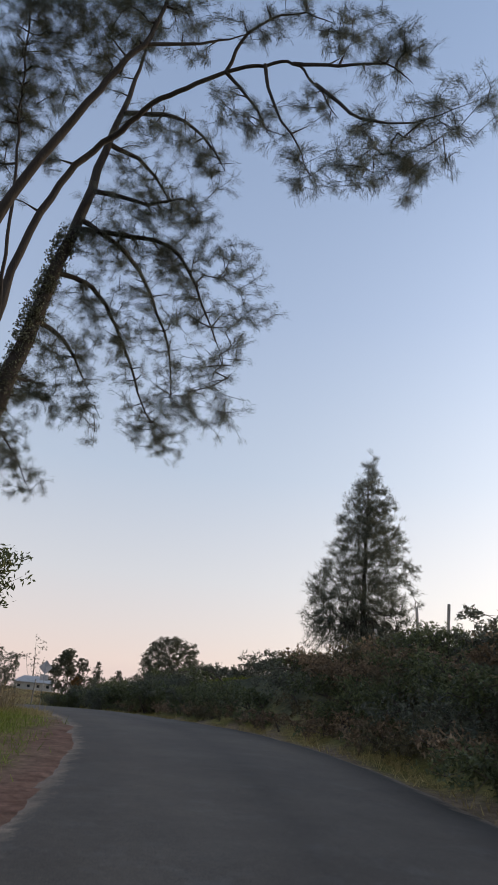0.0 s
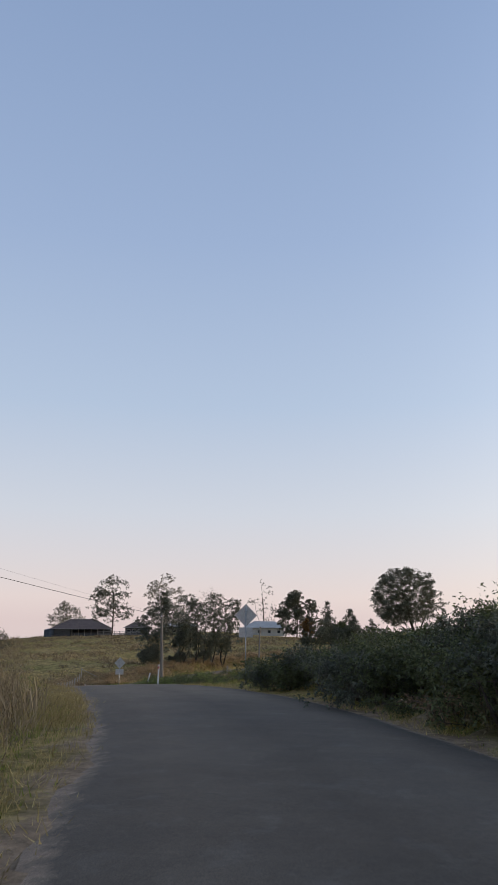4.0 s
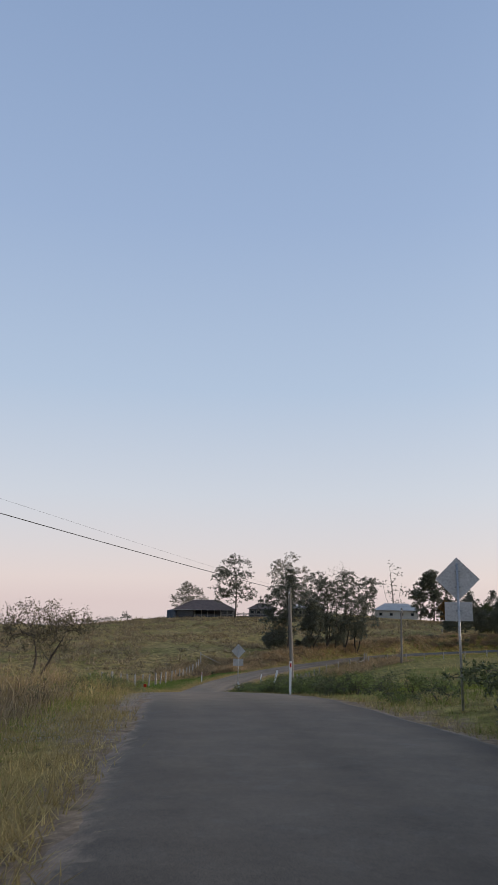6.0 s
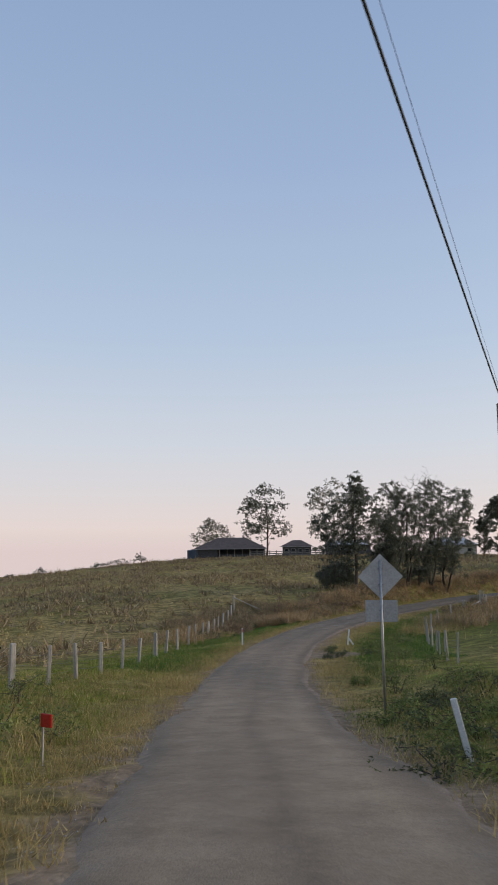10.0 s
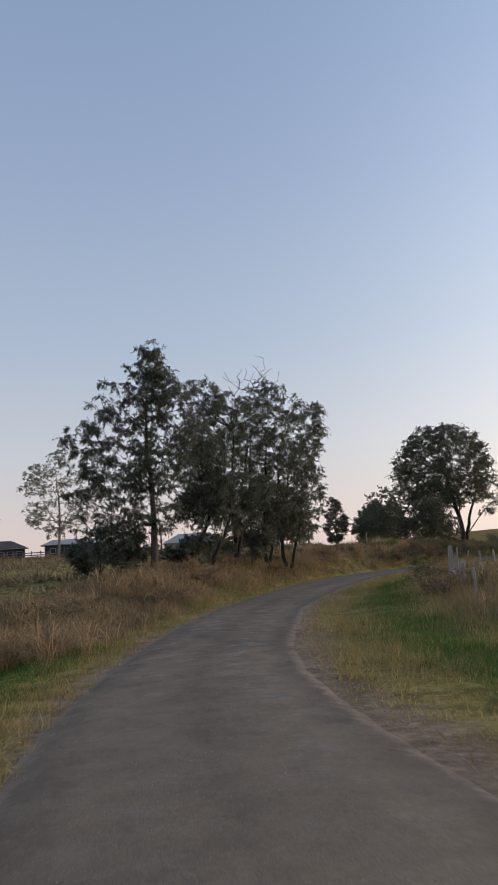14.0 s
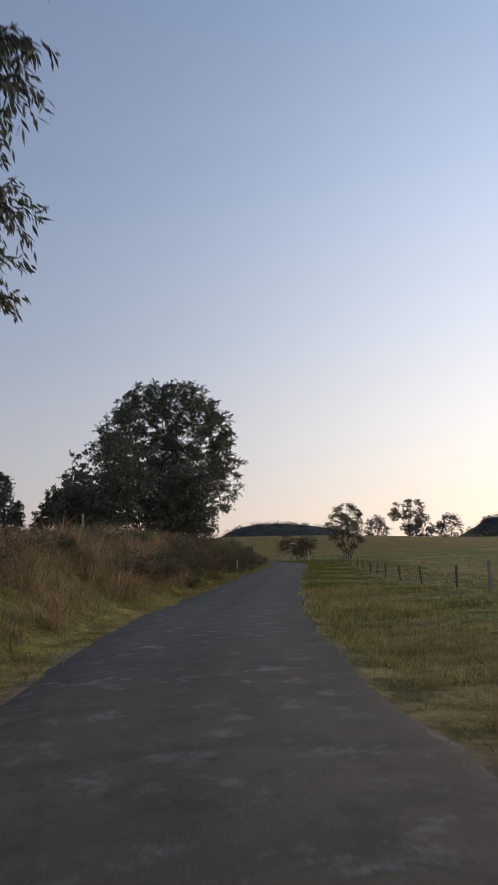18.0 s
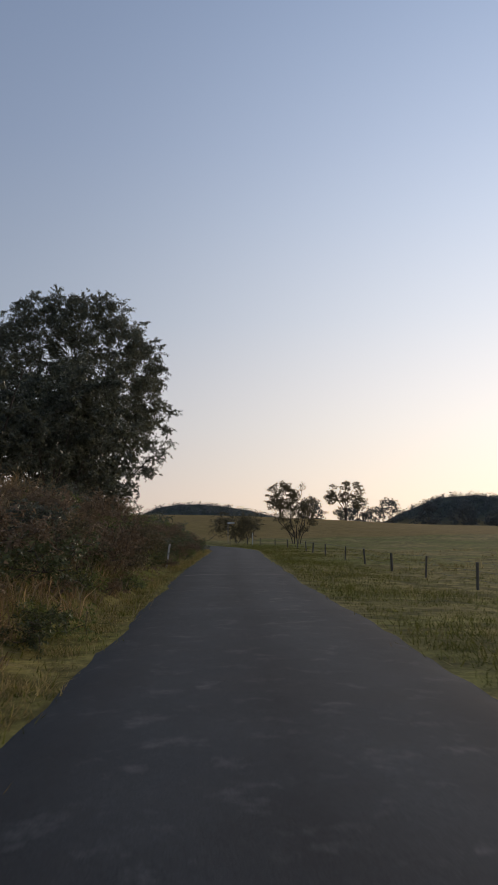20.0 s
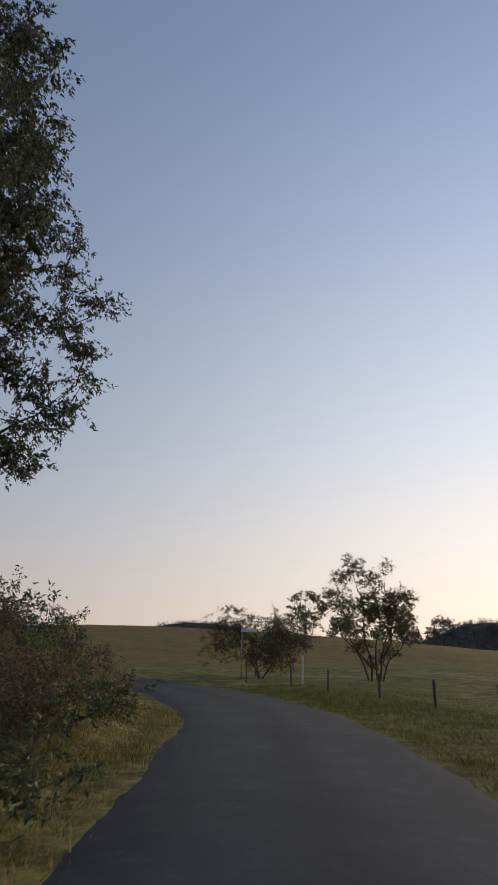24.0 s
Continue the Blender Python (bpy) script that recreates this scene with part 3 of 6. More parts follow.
def road_patches(road, rows):
    """Irregular bitumen patches laid on the road: parameter, offset, length along and across."""
    rng = np.random.default_rng(8)
    for t, off, la, lc in rows:
        k = int(np.argmin(np.abs(ROAD_T - t)))
        a = np.arange(18) * 2 * np.pi / 18
        r = 1 + np.convolve(np.r_[rng.normal(0, 0.3, 20)], np.ones(3) / 3, "valid")
        pts = []
        for ring in (0.0, 0.55, 1.0):
            p = ROAD[k, :2] + ROAD_N[k] * (off + ring * r * lc * np.sign(np.cos(a)) * np.abs(np.cos(a)) ** 0.7)[:, None] + _tan[k] * (ring * r * la * np.sign(np.sin(a)) * np.abs(np.sin(a)) ** 0.7)[:, None]
            z = road_z(p[:, 0], p[:, 1]) + (0.014 if ring < 1 else 0.004)
            pts.append(np.concatenate([p, z[:, None]], 1))
        v = np.concatenate(pts)
        i = np.arange(18)
        j = (i + 1) % 18
        f = np.concatenate([np.stack([i, j, j + 18, i + 18], 1), np.stack([i, j, j + 18, i + 18], 1) + 18])
        link_mesh("patch", v, f, M_PATCH, road, True)


build_ground()
ROAD_OB = build_road()
road_patches(ROAD_OB, [(22.25, -0.1, 0.2, 0.9), (22.25, 2.2, 0.2, 0.8)])


# ---- trees ----
def lobe_points(rng, lobes, n):
    """Random places inside ellipsoid lobes (cx, cy, cz, rx, ry, rz), crowding towards their skins."""
    lobes = np.asarray(lobes, float)
    vol = (lobes[:, 3] * lobes[:, 4] * lobes[:, 5]) ** 0.75
    pick = rng.choice(len(lobes), n, p=vol / vol.sum())
    v = rng.normal(size=(n, 3))
    v /= np.linalg.norm(v, axis=1, keepdims=True)
    v *= rng.random((n, 1)) ** 0.42
    return lobes[pick, :3] + v * lobes[pick, 3:]


def grow_limbs(rng, trunks, tips, step, sag=0.08, up_cost=0.8):
    """A branch skeleton: the trunk lines, then each tip joined to the best node so far by a curved limb. Nodes and parents."""
    pos, par, along = [], [], []
    for line in trunks:
        prev = -1
        total = sum(math.dist(a, b) for a, b in zip(line[:-1], line[1:]))
        gone = 0.0
        for a, b in zip(line[:-1], line[1:]):
            a, b = np.array(a, float), np.array(b, float)
            m = max(1, int(np.linalg.norm(b - a) / step))
            if prev < 0:
                pos.append(a)
                par.append(-1)
                along.append(0.0)
                prev = len(pos) - 1
            for s in range(1, m + 1):
                pos.append(a + (b - a) * s / m + rng.normal(0, step * 0.05, 3))
                par.append(prev)
                along.append((gone + np.linalg.norm(b - a) * s / m) / total)
                prev = len(pos) - 1
            gone += math.dist(a, b)
    arr = np.empty((len(pos) + len(tips) * 16, 3))
    arr[: len(pos)] = pos
    n = len(pos)
    first = n
    low = min(p[2] for p in pos) + 0.22 * (max(p[2] for p in pos) - min(p[2] for p in pos))
    start = arr[:n].mean(0)
    order = np.argsort(np.min(np.linalg.norm(tips[:, None] - arr[None, :n:3], axis=2), axis=1))
    ends = []
    for k in order:
        t = tips[k]
        d = arr[:n] - t
        cost = np.linalg.norm(d, axis=1) + up_cost * np.maximum(d[:, 2] + 0.15 * np.hypot(d[:, 0], d[:, 1]), 0) + 6.0 * (arr[:n, 2] < low)
        j = int(cost.argmin())
        a = arr[j]
        length = np.linalg.norm(t - a)
        m = int(np.clip(length / step, 1, 14))
        bend = np.array([0, 0, -sag * length]) + rng.normal(0, 0.07 * length, 3)
        prev = j
        for s in range(1, m + 1):
            w = s / m
            arr[n] = a + (t - a) * w + bend * 4 * w * (1 - w) * 0.5
            par.append(prev)
            prev = n
            n += 1
        ends.append(n - 1)
    return arr[:n], np.array(par), np.array(ends), first, np.array(along)


def limb_radii(par, r_tip, r_base, along, power=0.4, boles=3):
    """Thickness of every node: limbs by what they carry, trunk lines by how far up they are."""
    n = len(par)
    load = np.ones(n)
    kids = np.bincount(par[par >= 0], minlength=n)
    load[kids > 0] = 0
    for i in range(n - 1, -1, -1):
        if par[i] >= 0:
            load[par[i]] += load[i]
    r = np.minimum(r_tip * np.maximum(load, 1) ** power, r_base * 0.5)
    m = len(along)
    starts = np.where(par[:m] < 0)[0]
    thick = np.empty(m)
    for j, a in enumerate(starts):
        b = starts[j + 1] if j + 1 < len(starts) else m
        base = r_base * (1.0 if j == 0 else 0.8 if j < boles else 0.22)
        thick[a:b] = base * (1 - along[a:b]) ** 0.8 + r_tip
    r[:m] = thick
    return r


def leaf_arrays(rng, centres, per, spread, length, width, droop=0.4, flat=0.8, out=None, broad=False):
    """Small pointed leaves scattered round centres; broad ones have four corners, small ones three."""
    n = len(centres) * per
    ball = rng.normal(size=(n, 3))
    ball *= 1.9 * rng.random((n, 1)) ** 0.5 / np.linalg.norm(ball, axis=1, keepdims=True)
    c = np.repeat(np.asarray(centres), per, 0) + ball * np.array([spread, spread, spread * flat])
    d = rng.normal(size=(n, 3))
    if out is not None:
        d = d * 0.4 + np.repeat(out, per, 0)
    d[:, 2] -= droop
    d /= np.linalg.norm(d, axis=1, keepdims=True)
    s = np.cross(d, rng.normal(size=(n, 3)))
    s /= np.linalg.norm(s, axis=1, keepdims=True) + 1e-9
    ln = length * rng.uniform(0.6, 1.35, (n, 1))
    wd = width * rng.uniform(0.7, 1.3, (n, 1))
    if not broad:
        v = np.stack([c + s * wd * 0.5, c + d * ln, c - s * wd * 0.5], 1)
        return v.reshape(-1, 3), np.arange(n * 3).reshape(-1, 3)
    v = np.stack([c, c + d * ln * 0.45 + s * wd * 0.5, c + d * ln, c + d * ln * 0.45 - s * wd * 0.5], 1)
    return v.reshape(-1, 3), np.arange(n * 4).reshape(-1, 4)


def clump_arrays(rng, centres, twigs, per, size, length, width, droop=0.8, broad=True):
    """Leaves hung along short arching twigs that fan out from each centre, so that the crown breaks into clumps."""
    n = len(centres) * twigs
    d = rng.normal(size=(n, 3))
    d /= np.linalg.norm(d, axis=1, keepdims=True)
    d[:, 2] = d[:, 2] * 0.75 + 0.1
    reach = size * rng.uniform(0.45, 1.25, (n, 1)) * np.repeat(rng.uniform(0.65, 1.3, (len(centres), 1)), twigs, 0)
    c, d, reach = np.repeat(np.repeat(np.asarray(centres), twigs, 0), per, 0), np.repeat(d, per, 0), np.repeat(reach, per, 0)
    n *= per
    s = 0.15 + 0.85 * rng.random((n, 1)) ** 0.75
    p = c + d * reach * s + rng.normal(0, 0.07 * size, (n, 3))
    p[:, 2:] -= 0.4 * droop * reach * s * s
    w = d * 0.55 + rng.normal(0, 0.5, (n, 3))
    w[:, 2] -= droop
    w /= np.linalg.norm(w, axis=1, keepdims=True)
    side = np.cross(w, rng.normal(size=(n, 3)))
    side /= np.linalg.norm(side, axis=1, keepdims=True) + 1e-9
    ln, wd = length * rng.uniform(0.6, 1.3, (n, 1)), width * rng.uniform(0.7, 1.3, (n, 1)) * 0.5
    if not broad:
        v = np.stack([p + side * wd * 1.15, p + w * ln, p - side * wd * 1.15], 1)
        return v.reshape(-1, 3), np.arange(n * 3).reshape(-1, 3)
    v = np.stack([p, p + w * ln * 0.4 + side * wd, p + w * ln, p + w * ln * 0.4 - side * wd], 1)
    return v.reshape(-1, 3), np.arange(n * 4).reshape(-1, 4)


def eased(line, parts=4):
    """A trunk line rounded off through its corners."""
    p = np.asarray(line, float)
    if len(p) < 3:
        return line
    p = np.concatenate([2 * p[:1] - p[1:2], p, 2 * p[-1:] - p[-2:-1]])
    out = []
    for a, b, c, d in zip(p[:-3], p[1:-2], p[2:-1], p[3:]):
        for u in np.arange(parts) / parts:
            out.append(tuple(0.5 * (2 * b + (c - a) * u + (2 * a - 5 * b + 4 * c - d) * u * u + (3 * b - a - 3 * c + d) * u ** 3)))
    return out + [tuple(p[-2])]


def bole(name, pts, rad, material, parent, sides):
    """One closed, tapering tube along a trunk line."""
    ob = tube_mesh(name, pts, 1.0, 1.0, material, parent, sides)
    v = np.empty(len(ob.data.vertices) * 3, np.float32)
    ob.data.vertices.foreach_get("co", v)
    p = np.repeat(np.asarray(pts), sides, 0)
    ob.data.vertices.foreach_set("co", (p + (v.reshape(-1, 3) - p) * np.repeat(rad, sides)[:, None]).astype(np.float32).ravel())
    ob.data.update()
    return ob


def make_tree(name, at, trunks, lobes, tips, per, spread, leaf, bark, foliage, seed, label, category="tree", r_base=0.25, r_tip=0.012,
              step=0.7, droop=0.4, sag=0.05, sides=6, extra=1, group="", bare=0.0, up_cost=0.8, broad=False, spray=False, twiggy=False, boles=3, hang=0.0, twigs=6):
    """A tree of a trunk with limbs and a crown of single leaves; places are relative to its foot."""
    rng = np.random.default_rng(seed)
    root = empty(name, at)
    tip = lobe_points(rng, lobes, tips)
    pos, par, ends, first, along = grow_limbs(rng, [eased(line) for line in trunks], tip, step, sag, up_cost)
    rad = limb_radii(par, r_tip, r_base, along, boles=boles)
    seg = np.where(par >= 0)[0]
    def limbs(name, which):
        v, f = tube_arrays(pos[par[which]], pos[which], rad[par[which]].clip(None, rad[which] * 1.6 + 0.02), rad[which], sides)
        return link_mesh(name, v, f, bark, root, True)
    if twiggy:
        tagged(limbs("twig_tangle", seg), "thin tangled twigs", kind="stuff")
    else:
        feet = list(np.where(par[:first] < 0)[0]) + [first]
        for j, (a, b) in enumerate(zip(feet[:-1], feet[1:])):
            bole("trunk" if j == 0 else "stem" if j < boles else "limb", pos[a:b], rad[a:b], bark, root, sides + 2)
        tagged(limbs("branch_tangle", seg[seg >= first]), "forking leafy branches", kind="stuff")
    keep = ends[rng.random(len(ends)) >= bare]
    mids = [keep]
    for _ in range(extra):
        up = par[mids[-1]]
        mids.append(up[up >= first])
    c = np.concatenate([pos[m] for m in mids])
    way = None
    if spray:
        own = np.concatenate(mids)
        way = pos[own] - pos[par[own]]
        way /= np.linalg.norm(way, axis=1, keepdims=True) + 1e-9
    if len(c) == 0:
        return tagged(root, label, category, group)
    if hang:
        lv, lf = clump_arrays(rng, c, twigs, per, hang, leaf[0], leaf[1], 2 * droop, broad)
    else:
        lv, lf = leaf_arrays(rng, c, per, spread, leaf[0], leaf[1], droop, broad=broad, out=way)
    link_mesh("crown", lv, lf, foliage, root)
    tagged(root, label, category, group)
    return root


def rel(at, *pts):
    return [tuple(np.subtract(p, at)) for p in pts]


def gum(at, h, lobes, seed, label, trunks=None, tips=260, per=26, spread=0.42, leaf=(0.2, 0.05), bark=M_BARK, foliage=M_GUMLEAF, **kw):
    trunks = trunks or [[(0, 0, -0.3), (0.15, 0.1, h * 0.3), (-0.1, 0, h * 0.62), (0.1, 0.05, h * 0.92)]]
    return make_tree("gum_tree", at, trunks, lobes, tips, per, spread, leaf, bark, foliage, seed, label, **kw)


def g0(x, y):
    return (x, y, ground_z(x, y))


def bush(at, w, h, seed, label, leaf=(0.14, 0.07), foliage=M_SCRUB, tips=120, per=30, name="bush", bark=M_BARK, bare=0.0, category="bush", group="", lobed=7):
    rng = np.random.default_rng(seed)
    lobes = [(rng.uniform(-0.45, 0.45) * w, rng.uniform(-0.45, 0.45) * w, h * rng.uniform(0.25, 0.72), w * rng.uniform(0.22, 0.4), w * rng.uniform(0.22, 0.4), h * rng.uniform(0.2, 0.3)) for _ in range(lobed)]
    stems = [[(0, 0, -0.2), (rng.uniform(-0.3, 0.3) * w, rng.uniform(-0.3, 0.3) * w, h * 0.6)] for k in range(3)]
    return make_tree(name, at, stems, lobes, int(tips * 0.5), max(5, int(per * 0.28)), 0.1, (leaf[0] * 0.8, leaf[1] * 0.7), bark, foliage, seed, label, category, r_base=0.07, r_tip=0.006, step=0.45, sides=3, group=group, bare=bare, twiggy=True, extra=0, hang=min(0.15 * min(w, h) + 0.14, 0.5), twigs=6, droop=0.15)


# the ivy-clad casuarina whose limbs droop towards the road
CAS = (-9.5, 21.6, 0.4)
cas_trunks = [rel(CAS, (-9.6, 21.6, 0.1), (-8.6, 21.5, 6.0), (-7.84, 21.5, 9.8), (-7.25, 21.5, 12.4), (-6.87, 21.5, 14.5), (-6.41, 21.5, 16.4), (-5.96, 21.5, 19.2), (-5.41, 21.5, 21.8), (-4.9, 21.5, 25.5)),
              rel(CAS, (-6.5, 21.5, 16.0), (-4.98, 21.5, 15.95), (-3.48, 21.7, 15.88), (-2.71, 21.6, 15.14), (-2.01, 21.6, 13.82), (-1.1, 21.5, 11.7)),
              rel(CAS, (-6.4, 21.5, 16.4), (-5.07, 22.0, 15.83), (-4.31, 24.0, 15.65), (-3.3, 25.0, 13.55), (-3.02, 26.0, 11.5)),
              rel(CAS, (-6.9, 21.5, 14.3), (-5.93, 23.0, 14.68), (-5.35, 25.0, 14.27), (-4.84, 26.5, 13.27), (-4.08, 27.0, 11.61), (-2.8, 27.0, 10.56)),
              rel(CAS, (-7.2, 21.5, 12.5), (-6.62, 23.0, 12.58), (-6.31, 25.0, 12.21), (-5.95, 25.5, 11.61)),
              rel(CAS, (-7.7, 21.5, 10.4), (-7.85, 24.0, 11.36), (-7.56, 25.5, 11.81)),
              rel(CAS, (-8.0, 21.5, 9.2), (-9.83, 27.0, 10.71), (-9.54, 29.0, 10.16), (-8.79, 29.6, 8.79)),
              rel(CAS, (-6.2, 21.5, 17.6), (-4.11, 21.0, 16.92), (-2.92, 20.5, 16.84), (-2.21, 20.5, 16.33)),
              rel(CAS, (-5.5, 21.5, 21.0), (-3.6, 21.0, 20.6), (-2.2, 20.6, 19.2), (-1.6, 20.4, 18.0)),
              rel(CAS, (-5.8, 21.5, 19.6), (-4.6, 22.5, 19.6), (-3.4, 23.5, 18.4))]
cas_lobes = rel(CAS, (-0.39, 20.9, 14.48), (-1.2, 21.2, 14.48), (-0.09, 21.0, 12.91), (-1.0, 21.3, 12.65), (-0.84, 21.4, 11.8), (-1.06, 21.4, 10.47), (-0.77, 21.5, 9.38), (-1.7, 22.0, 9.75), (-2.24, 23.0, 11.34),
                (-2.93, 26.0, 11.35), (-3.66, 26.5, 11.39), (-4.56, 27.0, 11.03), (-3.9, 27.5, 10.7), (-4.7, 24.0, 14.52), (-5.1, 25.0, 13.33), (-3.99, 24.0, 13.63), (-6.14, 24.0, 12.88), (-6.7, 24.5, 12.46),
                (-6.65, 25.0, 10.78), (-5.66, 24.0, 9.67), (-7.25, 25.0, 10.42), (-8.29, 25.0, 10.92), (-9.47, 28.0, 10.76), (-9.39, 29.3, 9.67), (-10.32, 29.5, 10.32), (-8.9, 29.6, 8.89), (-4.05, 21.0, 16.13),
                (-2.94, 20.8, 16.63), (-4.88, 21.2, 17.03), (-2.2, 20.8, 15.78), (-3.41, 22.0, 15.31), (-5.62, 22.5, 15.72), (-5.99, 23.5, 14.15), (-7.7, 24.0, 11.45), (-1.5, 21.3, 15.23), (-2.47, 22.5, 13.49),
                (-2.4, 20.8, 18.6), (-3.6, 21.4, 19.6), (-4.6, 21.8, 21.0), (-4.2, 22.4, 18.4), (-6.4, 21.4, 22.0), (-5.2, 21.4, 24.5))
cas_fill = [(*(np.array(a) * (1 - u) + np.array(b) * u - np.array([0, 0, 0.35])), 0.85, 1.0, 0.85) for line in cas_trunks[1:] for a, b in zip(line[:-1], line[1:]) for u in (0.25, 0.75)]
make_tree("casuarina_tree", CAS, cas_trunks, [(c[0], c[1], c[2] + 0.25, 0.9, 1.0, 0.75) for c in cas_lobes] + cas_fill, 2400, 36, 0.11, (0.165, 0.0075), M_DARKBARK, M_NEEDLE, 11,
          "tall casuarina with ivy-clad leaning trunk and drooping needles", r_base=0.42, r_tip=0.006, step=0.4, droop=0.5, sag=-0.14, sides=6, extra=2, spray=True, boles=1)
cas = bpy.data.objects["casuarina_tree"]
ri = np.random.default_rng(14)
zz = ri.uniform(6.0, 15.5, 620)
line = np.array(cas_trunks[0])
ang = ri.uniform(0, 2 * np.pi, 620)
girth = 0.3 + 0.1 * wave(zz * 4, zz * 3)
ivy_at = np.stack([np.interp(zz, line[:, 2], line[:, 0]) + girth * np.cos(ang) - 0.08, np.interp(zz, line[:, 2], line[:, 1]) + girth * np.sin(ang), zz], 1)
lv, lf = leaf_arrays(ri, ivy_at, 16, 0.09, 0.08, 0.06, 0.3, broad=True)
link_mesh("ivy", lv, lf, M_DARKLEAF, cas, label="small dark ivy leaves clinging to the trunk")

# a second casuarina nearer by, arching over the road
CAB = (-6.6, 14.6, 0.5)
cab_trunks = [rel(CAB, (-6.7, 14.4, 0.1), (-6.4, 14.0, 5.5), (-5.96, 13.4, 9.4), (-5.22, 13.1, 11.5), (-4.11, 13.0, 13.58), (-3.58, 13.0, 14.67), (-3.05, 13.0, 15.55), (-2.6, 13.0, 17.6), (-2.4, 13.0, 19.5)),
              rel(CAB, (-6.3, 14.9, 0.1), (-6.2, 15.0, 5.0), (-5.97, 15.0, 8.63), (-5.8, 15.0, 10.39), (-5.24, 15.0, 12.47), (-4.61, 15.0, 13.69), (-3.79, 14.8, 14.46), (-3.07, 14.5, 15.04), (-2.27, 14.3, 15.45), (-1.35, 14.2, 15.93), (-0.41, 14.1, 16.16), (0.28, 14.0, 16.17), (0.83, 13.6, 15.19), (1.34, 13.0, 13.7)),
              rel(CAB, (-5.7, 14.6, 8.0), (-5.61, 14.0, 10.2), (-5.75, 14.0, 11.96), (-6.08, 14.0, 14.82), (-6.38, 14.0, 18.0), (-6.4, 14.0, 20.0)),
              rel(CAB, (0.28, 14.0, 16.17), (1.3, 13.2, 15.4), (2.2, 12.3, 14.6), (2.7, 11.6, 13.4)),
              rel(CAB, (0.83, 13.6, 15.19), (1.8, 12.4, 13.2), (2.6, 11.3, 12.2), (3.4, 10.6, 12.0)),
              rel(CAB, (-0.41, 14.1, 16.16), (-0.2, 13.9, 15.0), (0.5, 13.4, 13.2), (0.8, 13.1, 12.2)),
              rel(CAB, (-1.35, 14.2, 15.93), (-0.9, 14.0, 17.0), (0.2, 13.8, 17.6), (1.2, 13.5, 17.0)),
              rel(CAB, (-3.2, 13.0, 15.3), (-1.6, 13.6, 16.2), (-0.6, 13.8, 16.9)),
              rel(CAB, (-1.35, 14.2, 15.93), (-0.6, 14.2, 15.0), (-0.1, 14.0, 13.9))]
cab_lobes = rel(CAB, (0.86, 13.5, 14.44), (1.78, 12.5, 13.0), (2.3, 11.5, 11.36), (2.67, 11.0, 10.9), (2.82, 11.0, 12.16), (3.43, 10.6, 12.04), (1.28, 13.5, 16.68), (2.21, 12.5, 14.88), (2.59, 12.0, 14.86), (-0.77, 14.0, 17.18),
                (0.17, 13.8, 17.62), (0.75, 13.2, 12.45), (-4.93, 14.0, 16.89), (-3.91, 13.5, 16.09), (-5.43, 14.5, 15.92), (-6.36, 14.0, 16.36), (-6.14, 14.5, 14.44), (-5.87, 15.0, 13.73), (1.55, 12.3, 11.94), (-1.29, 14.3, 15.0),
                (-2.47, 14.0, 17.36), (-0.28, 14.0, 14.3), (-3.4, 13.2, 18.6), (-5.2, 13.8, 19.0), (0.6, 13.2, 18.6), (-1.4, 13.6, 19.2), (1.9, 12.8, 16.4), (-6.6, 14, 17.8), (-5.6, 13.8, 17.6), (-4.4, 13.6, 17.9), (-6.9, 14.6, 13.0), (-6.8, 14.4, 15.2), (-3.2, 13.4, 16.9))
cab_size = [(0.72, 0.7, 0.62) if k not in (12, 13, 14, 15, 16, 20, 22, 23, 27, 28, 29, 30, 31, 32) else (1.05, 1.0, 1.15) for k in range(len(cab_lobes))]
make_tree("casuarina_tree", CAB, cab_trunks, [(*c, *z) for c, z in zip(cab_lobes, cab_size)], 2000, 36, 0.085, (0.17, 0.006), M_DARKBARK, M_NEEDLE, 15,
          "casuarina with a long limb arching over the road", r_base=0.2, r_tip=0.0045, step=0.35, droop=0.45, sag=-0.12, sides=6, extra=2, spray=True, boles=2)

# a broad-leaved sapling under it
BL = (-8.8, 21.0, ground_z(-8.8, 21.0))
make_tree("broadleaf_sapling", BL, [[(0, 0, -0.2), (0.6, -0.2, 2.0), (2.0, -0.6, 3.6)], [(-0.3, 0, -0.2), (-0.4, 0, 3.0)]],
          [(2.3, -0.7, 3.8, 0.8, 0.9, 0.7), (1.2, -0.3, 4.2, 1.0, 1.0, 0.7), (0, 0, 3.4, 1.2, 1.2, 1.0), (2.0, -0.6, 2.9, 0.7, 0.8, 0.5)], 80, 16, 0.16, (0.17, 0.065), M_BARK, M_SCRUB, 13,
          "broad-leaved sapling on the verge", "sapling", r_base=0.07, r_tip=0.007, step=0.35, sides=5, broad=True)


# the shaggy cone-shaped casuarina on the bank
CON = (12.0, 70.0, ground_z(12, 70))
con_lobes = [(0.3, 0, z, r, r, 2.3) for z, r in ((1.8, 4.6), (4.2, 5.0), (6.8, 5.2), (9.3, 4.7), (11.8, 4.1), (14, 3.3), (16, 2.5), (18, 1.5), (19.4, 0.6))] + [(-4.2, -2, 4.0, 2.0, 2, 2.8), (-4.6, -2, 7.0, 1.2, 1.2, 1.8)]
make_tree("casuarina_tree", CON, [[(0, 0, -0.3), (0, 0, 8), (0.1, 0, 19.5)]], con_lobes, 1700, 22, 0.24, (0.4, 0.04), M_DARKBARK, M_NEEDLE, 12,
          "shaggy cone-shaped casuarina on the bank", r_base=0.3, droop=-0.45, sag=0.12, up_cost=0.2, sides=4, spray=True)

